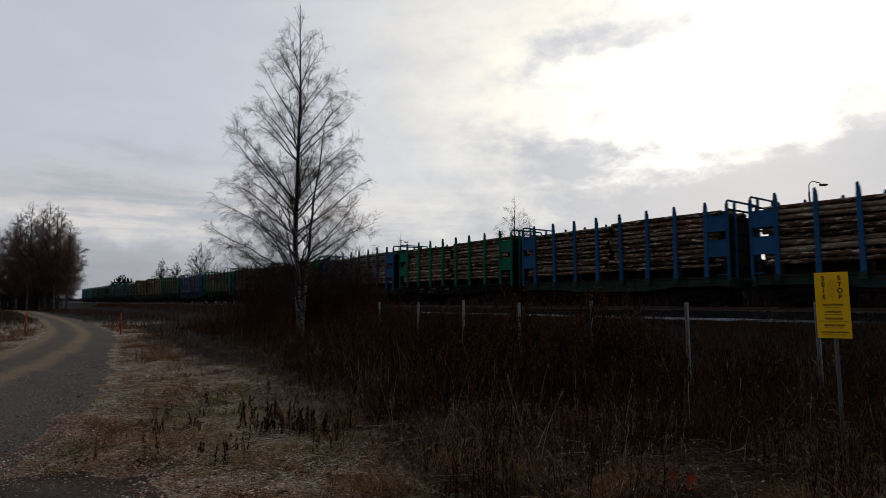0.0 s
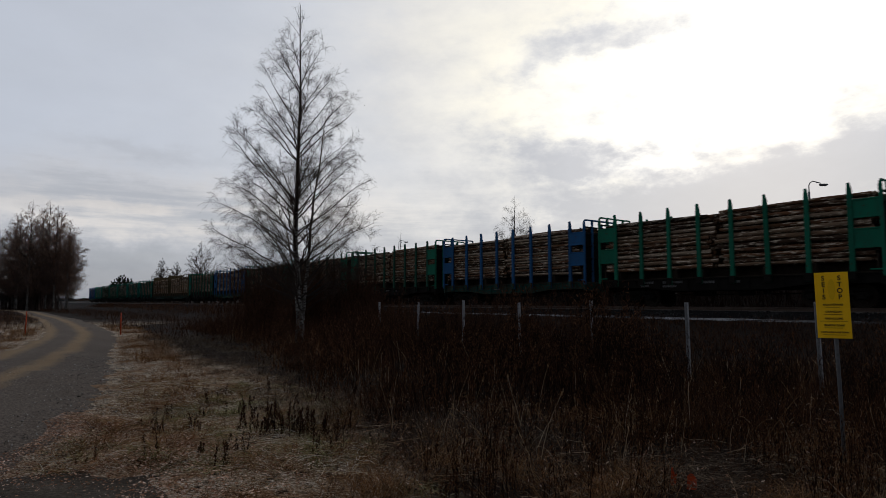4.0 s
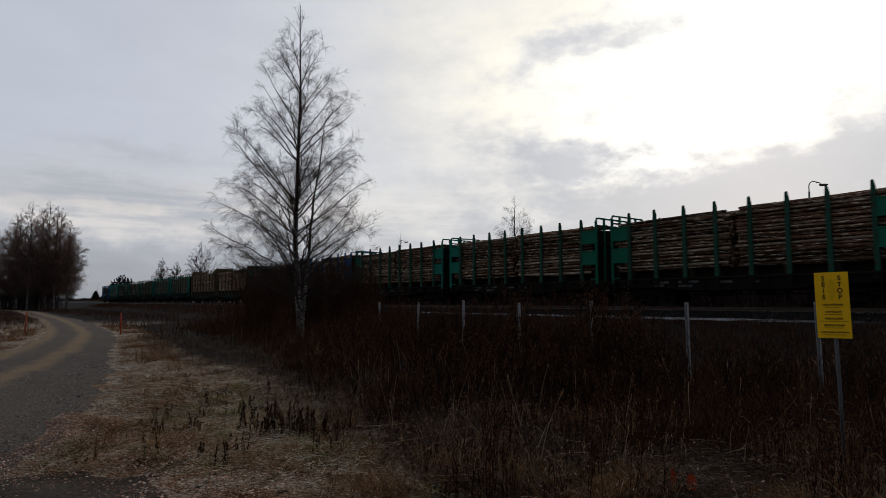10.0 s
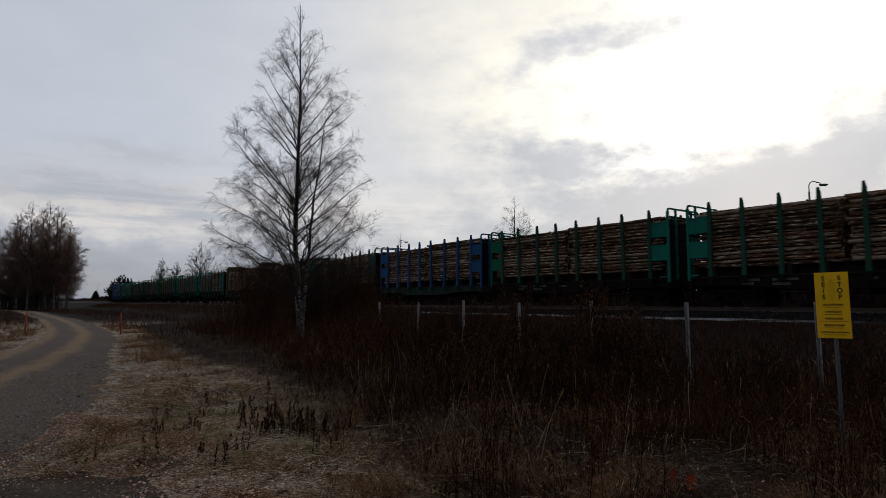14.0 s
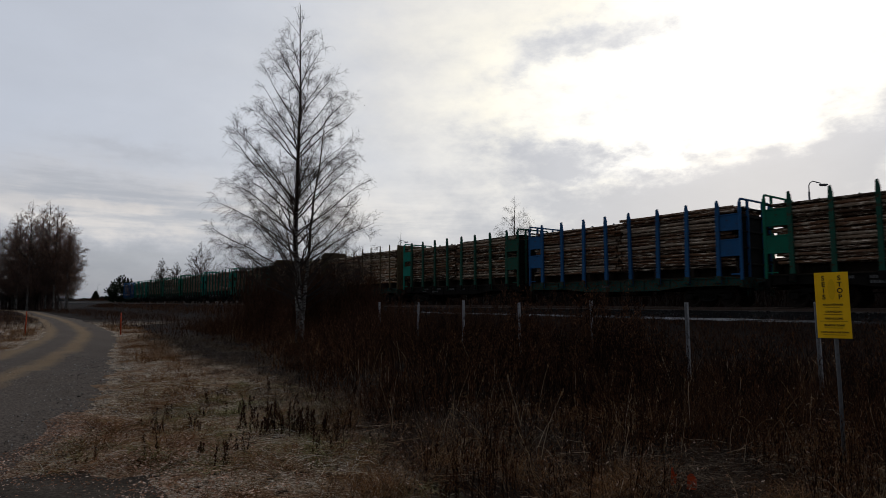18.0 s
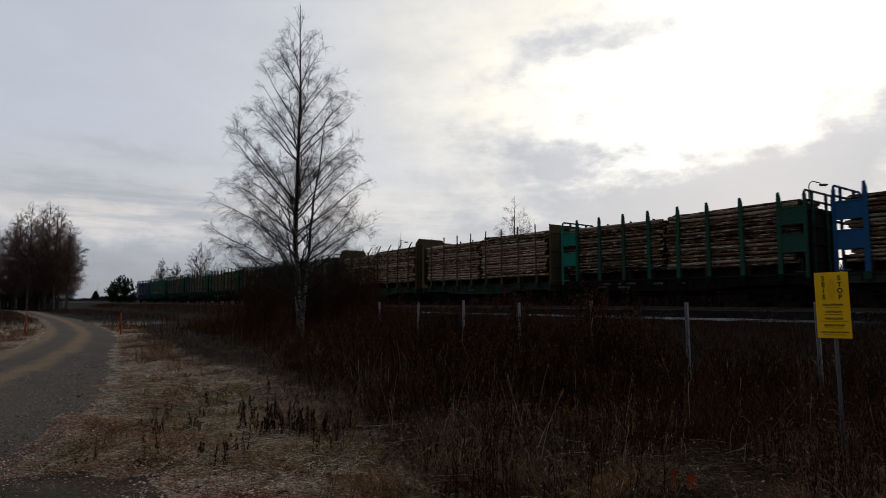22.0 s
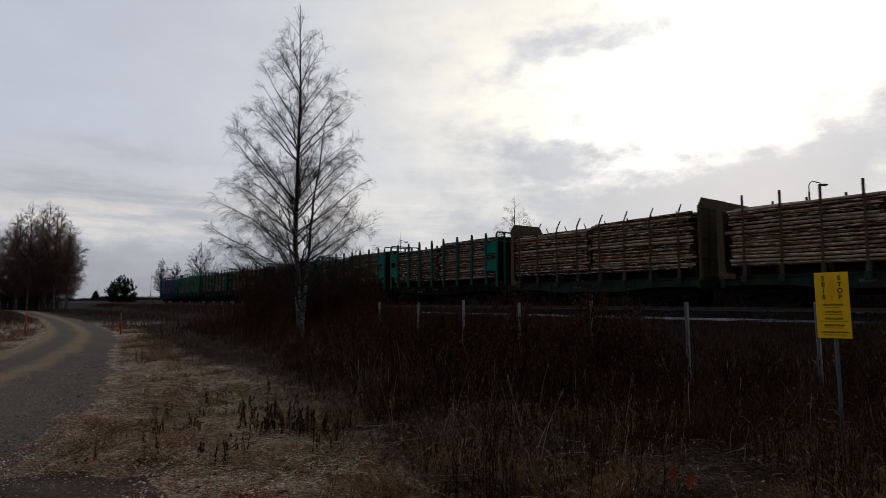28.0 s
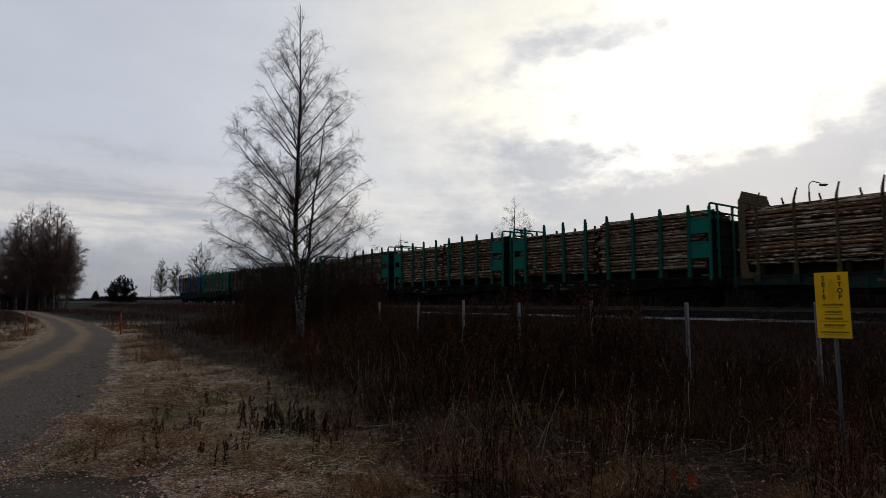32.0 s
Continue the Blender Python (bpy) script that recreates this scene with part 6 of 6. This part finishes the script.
hummocks()
tuft = scatter(26, rng, strip, (-4.2, -0.4, 5.8, 11.5))
plumes("verge_docks", tuft, 43, 0.08, 0.26, 3, "small dark withered docks in the frosted verge", M_DOCK, M_DOCK, 40, (0.012, 0.04), 0.05, 0.16, 0.05, 1.1, 0.08)


def litter():
    r = np.random.default_rng(97)
    pos = np.concatenate([scatter(4200, r, lambda x, y: (road_gap(x, y) > -0.35) & (x < turf_edge(y) + 1.2) & ~((y < 5.7) & (x < -2.3)), (-9, 1.5, 4.0, 15)),
                          scatter(21000, r, lambda x, y: (road_gap(x, y) > -0.4) & ~((y < 5.75 + 0.3 * r.normal(size=np.shape(x))) & (x < -2.4 + 0.3 * r.normal(size=np.shape(x)))) & (road_gap(x, y) < 2.4 + r.normal(size=np.shape(x)) * 0.4) & (patchy(x, y, 1.4) + r.normal(size=np.shape(x)) * 0.2 > 0.4), (-6.5, -1.2, 4.0, 8.5))])
    p3 = np.column_stack([pos, ground_z(pos[:, 0], pos[:, 1]) + 0.035])
    v, f = leaf_quads(p3, r, 0.010, 0.042)
    v[:, 2] = (v[:, 2] - np.repeat(p3[:, 2], 4)) * 0.35 + np.repeat(p3[:, 2], 4)
    tagged(put("fallen_leaves", array_mesh("fallen_leaves", v, f, M_LEAF)), "pale fallen leaves scattered on the verge", "leaves", kind="stuff")


litter()


def fallen_reeds():
    """Long pale reeds lying across the frosted turf."""
    r = np.random.default_rng(69)
    pos = scatter(46, r, strip, (-3.2, 0.6, 4.3, 8.5))
    n = len(pos)
    az = r.normal(size=n) * 0.5 + np.where(r.uniform(0, 1, n) < 0.5, 0.2, np.pi - 0.1)
    ln = r.uniform(0.2, 0.7, n)
    t = np.linspace(0, 1, 5)[None, :]
    path = np.stack([pos[:, 0, None] + np.cos(az)[:, None] * ln[:, None] * t, pos[:, 1, None] + np.sin(az)[:, None] * ln[:, None] * t, np.zeros((n, 5))], -1)
    path[..., 2] = ground_z(path[..., 0], path[..., 1]) + 0.035 + r.uniform(0, 0.05, (n, 1)) * t
    path += r.normal(size=path.shape) * 0.005
    tagged(put("fallen_reeds", array_mesh("fallen_reeds", *strands(path, tapered(n, 5, 0.0036, 0.0018), 4), M_LITSTALK)), "pale dry reeds fallen on the frosted turf", "reeds", kind="stuff")


fallen_reeds()


def frosted_flecks():
    """Small withered leaves with rime on them, caught in the weeds."""
    r = np.random.default_rng(64)
    pos = scatter(4200, r, lambda x, y: (x > brush_edge(y) - 0.2) & (patchy(x, y, 1.3) + r.normal(size=np.shape(x)) * 0.2 > 0.42), (-2.0, 8.0, 4.0, 9.5))
    p3 = np.column_stack([pos, ground_z(pos[:, 0], pos[:, 1]) + 0.04 + r.gamma(1.5, 0.06, len(pos))])
    tagged(put("rimed_leaves", array_mesh("rimed_leaves", *leaf_quads(p3, r, 0.010, 0.045, 0.4), M_LEAF)), "small rimed leaves caught among the weeds", "leaves", kind="stuff")


frosted_flecks()


def pale_tangle():
    """Fine tangled dead grass lying pale between the dark weeds."""
    r = np.random.default_rng(60)
    spots = np.array([(2.2, 5.5), (2.7, 5.6), (1.9, 6.2), (2.5, 6.3), (3.1, 5.3), (0.9, 5.6), (1.4, 6.0), (0.5, 6.6), (1.2, 6.9), (3.5, 6.4), (0.3, 5.4), (2.0, 5.0), (2.9, 4.8), (2.3, 5.9), (2.75, 6.0), (1.6, 5.5), (3.3, 5.8), (3.8, 5.2), (1.1, 5.0), (2.45, 5.15)])
    pos = np.repeat(spots, 170, 0) + r.normal(size=(len(spots) * 170, 2)) * np.array([0.20, 0.22])
    n = len(pos)
    z = ground_z(pos[:, 0], pos[:, 1])
    az = r.uniform(0, 2 * np.pi, n)
    ln = r.uniform(0.04, 0.16, n)
    t = np.linspace(0, 1, 5)[None, :]
    turn = az[:, None] + r.normal(size=(n, 1)) * 1.2 * t
    path = np.stack([pos[:, 0, None] + np.cos(turn) * ln[:, None] * t, pos[:, 1, None] + np.sin(turn) * ln[:, None] * t,
                     z[:, None] + 0.03 + r.gamma(1.6, 0.03, (n, 1)) + ln[:, None] * np.abs(r.normal(size=(n, 1))) * 0.5 * t * (1.4 - t)], -1)
    tagged(put("tangled_grass", array_mesh("tangled_grass", *strands(path, tapered(n, 5, 0.0019, 0.0011), 3), M_DULLGRASS)), "pale tangled dead grass between dark weeds", "grass", kind="stuff")


pale_tangle()


# ---- fence, sign, lamps and markers ----
def fence():
    """Galvanised posts with thin wires, parallel to the railway."""
    off, gap, count = 11.7, 2.5, 10
    f = thing("wire_fence", Matrix.Translation(on_line(0, off)) @ pose(0, 0, 0, 0, 0, TRACK_TURN), "thin wire fence on pale galvanised steel posts", "fence")
    g = Geo()
    # folded steel profile with notches down its edge
    g.box((0, 0.02, 0.75), (0.06, 0.012, 1.72), ch=0.003)
    for x in (-0.028, 0.028):
        g.box((x, -0.005, 0.75), (0.008, 0.05, 1.72), ch=0.002)
    for k in range(27):
        g.box((0.012 if k % 2 else -0.012, 0.006, 0.02 + k * 0.06), (0.03, 0.02, 0.022), Matrix.Identity(4), 0.004)
    post = g.mesh("post", M_GALV)
    rng = random.Random(6)
    for i in range(count):
        a = FENCE_FIRST - i * gap - (0.06 if i == 0 else 0.0)
        p = on_line(a, off)
        z = float(ground_z(p.x, p.y))
        put("post", post, f, pose(a, 0, z, rng.uniform(-1.2, 1.2), rng.uniform(-1.5, 1.5), rng.uniform(-8, 8)))
    for h in (0.4, 0.8, 1.15, 1.46):
        pts = []
        for i in range(count * 2 - 1):
            a = FENCE_FIRST - i * gap / 2
            p = on_line(a, off)
            pts.append((a, 0.0, float(ground_z(p.x, p.y)) + h - (0.03 if i % 2 else 0)))
        g = Geo()
        g.tube(pts, 0.001, 4)
        put("wire", g.mesh("wire", M_WHEEL), f)


# the post nearest the sign stands at this many metres along the track's way
FENCE_FIRST = 2.88
fence()


def text_mesh(body, size, mat, bold=0.0014):
    cu = bpy.data.curves.new("lettering", "FONT")
    cu.offset = bold
    cu.body, cu.size, cu.extrude, cu.align_x, cu.align_y = body, size, 0.0008, "CENTER", "CENTER"
    tmp = bpy.data.objects.new("lettering", cu)
    scene.collection.objects.link(tmp)
    me = bpy.data.meshes.new_from_object(tmp.evaluated_get(bpy.context.evaluated_depsgraph_get()))
    bpy.data.objects.remove(tmp)
    bpy.data.curves.remove(cu)
    me.materials.clear()
    me.materials.append(mat)
    me.name = "lettering"
    return me


def warning_sign():
    """A tall yellow plate on a thin leaning post."""
    w, h = 0.302, 0.667
    s = thing("warning_sign", SIGN_POSE, "yellow stop sign plate with black lettering on a leaning steel post", "sign")
    g = Geo()
    g.tube([(-0.01, 0.03, -0.25), (0.0, 0.03, 0.6), (0.0, 0.03, 1.87)], 0.019, 10)
    put("post", g.mesh("post", M_POST, True), s, label="grey steel tube post")
    plate = put("plate", Geo().box((0, 0, 0), (w, 0.006, h), ch=0.0025).mesh("plate", M_YELLOW), s, pose(0, 0, 1.567, 0, 0.2, 0))
    face = -0.0052
    for side, word in ((-1, "SEIS"), (1, "STOP")):
        for k, ch in enumerate(word):
            put("letter", text_mesh(ch, 0.066, M_BLACK), plate, pose(side * 0.072, face, 0.272 - k * 0.064, 90, 0, 0))
    # faded emblem between the words, a plain shape
    em = Geo()
    n = 20
    ring = [(0.034 * math.cos(2 * math.pi * k / n), face, 0.16 + 0.105 * math.sin(2 * math.pi * k / n)) for k in range(n)]
    em.add(ring, [tuple(range(n))])
    put("emblem", em.mesh("emblem", M_FADED), plate, label="faded plain oval mark")
    for body, size, wide, z in (("RAJAVYÖHYKE", 0.026, 0.13, 0.004), ("GRÄNSZON", 0.026, 0.165, -0.067), ("GRENZZONE", 0.026, 0.25, -0.136), ("BORDER ZONE", 0.026, 0.17, -0.204), ("ПОГРАНИЧНАЯ ЗОНА", 0.0225, 0.20, -0.274)):
        put("text_line", text_mesh(body, size, M_BLACK, 0.0006), plate, pose(0.004, face, z, 90, 0, 0))
        put("rule", Geo().box((0, face, z - 0.025), (wide, 0.0012, 0.004)).mesh("rule", M_BLACK), plate)


SIGN_POSE = pose(3.975, 6.14, 0.0, 0, -1.0, -47)
warning_sign()


def street_lamp(x, y, tall, turn):
    s = thing("street_lamp", pose(x, y, float(ground_z(x, y)), 0, 0, turn), "grey curved-arm street lamp beyond the railway", "street lamp", "lamps along the railway")
    g = Geo()
    g.tube([(0, 0, 0), (0, 0, tall - 0.7)], [0.09, 0.06], 8)
    put("pole", g.mesh("pole", M_LAMP, True), s)
    g = Geo()
    g.tube([(0, 0, tall - 0.72), (0.0, 0, tall - 0.3), (0.1, 0, tall - 0.08), (0.3, 0, tall + 0.02), (0.8, 0, tall - 0.12)], 0.035, 6)
    put("arm", g.mesh("arm", M_LAMP, True), s)
    g = Geo()
    g.box((1.0, 0, tall - 0.22), (0.56, 0.24, 0.12), pose(0, 0, 0), 0.05)
    g.box((1.0, 0, tall - 0.29), (0.4, 0.17, 0.05), pose(0, 0, 0), 0.02)
    put("lamp_head", g.mesh("lamp_head", M_LAMP), s)


for z_far in (40.6, 82.0, 209.0, 313.0):
    xx = 55.0 - math.tan(THETA) * z_far
    street_lamp(xx + 0.22, z_far, 7.28 + 0.0042 * z_far, 0)


def marker_pole(x, y, tall, lean, label):
    s = thing("marker_pole", pose(x, y, float(ground_z(x, y)) - 0.02, lean, lean, 0), label, "marker pole", "orange road markers")
    g = Geo()
    g.tube([(0, 0, 0), (0, 0, tall)], [0.028, 0.022], 8)
    put("pole", g.mesh("pole", M_ORANGE, True), s)
    put("cap", Geo().tube([(0, 0, tall), (0, 0, tall + 0.03)], [0.028, 0.02], 8).mesh("cap", M_ORANGE), s)


marker_pole(-20.3, 29.6, 1.15, 2.0, "orange plastic marker pole on the bend")
marker_pole(-15.5, 29.3, 1.05, -3.0, "orange plastic marker pole in dry grass")


def orange_scrap():
    """Two torn pieces of orange plastic in the grass."""
    for k, (x, y, w, h, turn) in enumerate(((2.06, 5.22, 0.115, 0.13, 20), (1.96, 5.30, 0.05, 0.15, -25))):
        g = Geo()
        n = 6
        for i in range(n + 1):
            u = i / n
            a = (u - 0.5) * 1.6
            for z in (0.0, h * (0.8 + 0.2 * math.sin(5 * u + k))):
                for r in (0.0, 0.004):
                    g.v.append((math.sin(a) * w * 0.62, -math.cos(a) * (w * 0.4 + r), z))
        for i in range(n):
            o = i * 4
            g.f += [(o, o + 4, o + 6, o + 2), (o + 1, o + 3, o + 7, o + 5), (o + 2, o + 6, o + 7, o + 3), (o, o + 1, o + 5, o + 4)]
        g.mi = [0] * len(g.f)
        tagged(put("plastic_scrap", g.mesh("plastic_scrap", M_ORANGE), None, pose(x, y, float(ground_z(x, y)) + 0.02, 0, 6, turn)), "torn orange plastic scrap lying in dry grass", "litter", "orange plastic scraps")


orange_scrap()


def ballast_stones():
    """Loose stones on the near shoulder of the bank."""
    r = np.random.default_rng(44)
    n = 11000
    a, o = r.uniform(-75, 22, n), r.uniform(-4.3, -1.5, n)
    z = np.interp(o, [-4.2, -3.6, -2.6, -1.75], [0.58, 0.82, 0.86, 1.17])
    c = np.stack([ALONG.x * a + NORM.x * (TRACK_OFF + o), ALONG.y * a + NORM.y * (TRACK_OFF + o), z], 1)
    base = np.array([(1, 0, 0), (-1, 0, 0), (0, 1, 0), (0, -1, 0), (0, 0, 1), (0, 0, -1)], float)
    v = c[:, None] + base[None] * r.uniform(0.02, 0.055, (n, 6, 1)) + r.normal(size=(n, 6, 3)) * 0.008
    t = np.array([(0, 2, 4), (2, 1, 4), (1, 3, 4), (3, 0, 4), (2, 0, 5), (1, 2, 5), (3, 1, 5), (0, 3, 5)])
    f = (np.arange(n)[:, None, None] * 6 + t[None]).reshape(-1, 3)
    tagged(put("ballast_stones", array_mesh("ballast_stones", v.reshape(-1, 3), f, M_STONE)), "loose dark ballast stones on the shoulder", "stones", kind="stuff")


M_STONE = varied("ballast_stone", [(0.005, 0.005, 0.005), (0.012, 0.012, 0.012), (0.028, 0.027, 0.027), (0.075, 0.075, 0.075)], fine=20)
ballast_stones()


def road_stones():
    """Loose pebbles on and beside the gravel road."""
    r = np.random.default_rng(45)
    pos = scatter(9000, r, lambda x, y: road_gap(x, y) < 0.25, (-12, -2.4, 4.0, 17))
    n = len(pos)
    c = np.column_stack([pos, ground_z(pos[:, 0], pos[:, 1]) + 0.035])
    base = np.array([(1, 0, 0), (-1, 0, 0), (0, 1, 0), (0, -1, 0), (0, 0, 0.7), (0, 0, -0.7)], float)
    v = c[:, None] + base[None] * (r.gamma(1.6, 0.0028, (n, 1, 1)) + 0.003) + r.normal(size=(n, 6, 3)) * 0.002
    t = np.array([(0, 2, 4), (2, 1, 4), (1, 3, 4), (3, 0, 4), (2, 0, 5), (1, 2, 5), (3, 1, 5), (0, 3, 5)])
    f = (np.arange(n)[:, None, None] * 6 + t[None]).reshape(-1, 3)
    tagged(put("road_pebbles", array_mesh("road_pebbles", v.reshape(-1, 3), f, M_PEBBLE)), "loose grey pebbles on the gravel road", "pebbles", kind="stuff")


M_PEBBLE = varied("pebble", [(0.05, 0.045, 0.04), (0.09, 0.08, 0.07), (0.16, 0.145, 0.13), (0.5, 0.49, 0.47)], fine=40)
road_stones()


def motions():
    """The train rolls by, slowing a little; its wheels turn; the clouds drift."""
    seconds = [i * 1.0 for i in range(33)]
    for i, w in enumerate(WAGONS):
        mid = FIRST_COUPLING + WAGON_PITCH * (0.5 - i)
        walk(w, [(t, Matrix.Translation(on_line(mid + travelled(t), TRACK_OFF, RAIL_Z)) @ pose(0, 0, 0, 0, 0, TRACK_TURN)) for t in seconds])
    steps = [i * 4 / FPS for i in range(241)]
    turns = [math.degrees(travelled(t) / 0.475) for t in steps]
    for ob, x in WHEELS:
        walk(ob, [(t, pose(x, 0, 0.475, 0, a, 0)) for t, a in zip(steps, turns)])
    walk(clouds, [(0.0, pose(0, 0, 0, 0, 0, -1.0)), (16.0, pose(0, 0, 0, 0, 0, 0.0)), (32.0, pose(0, 0, 0, 0, 0, 1.0))])


motions()
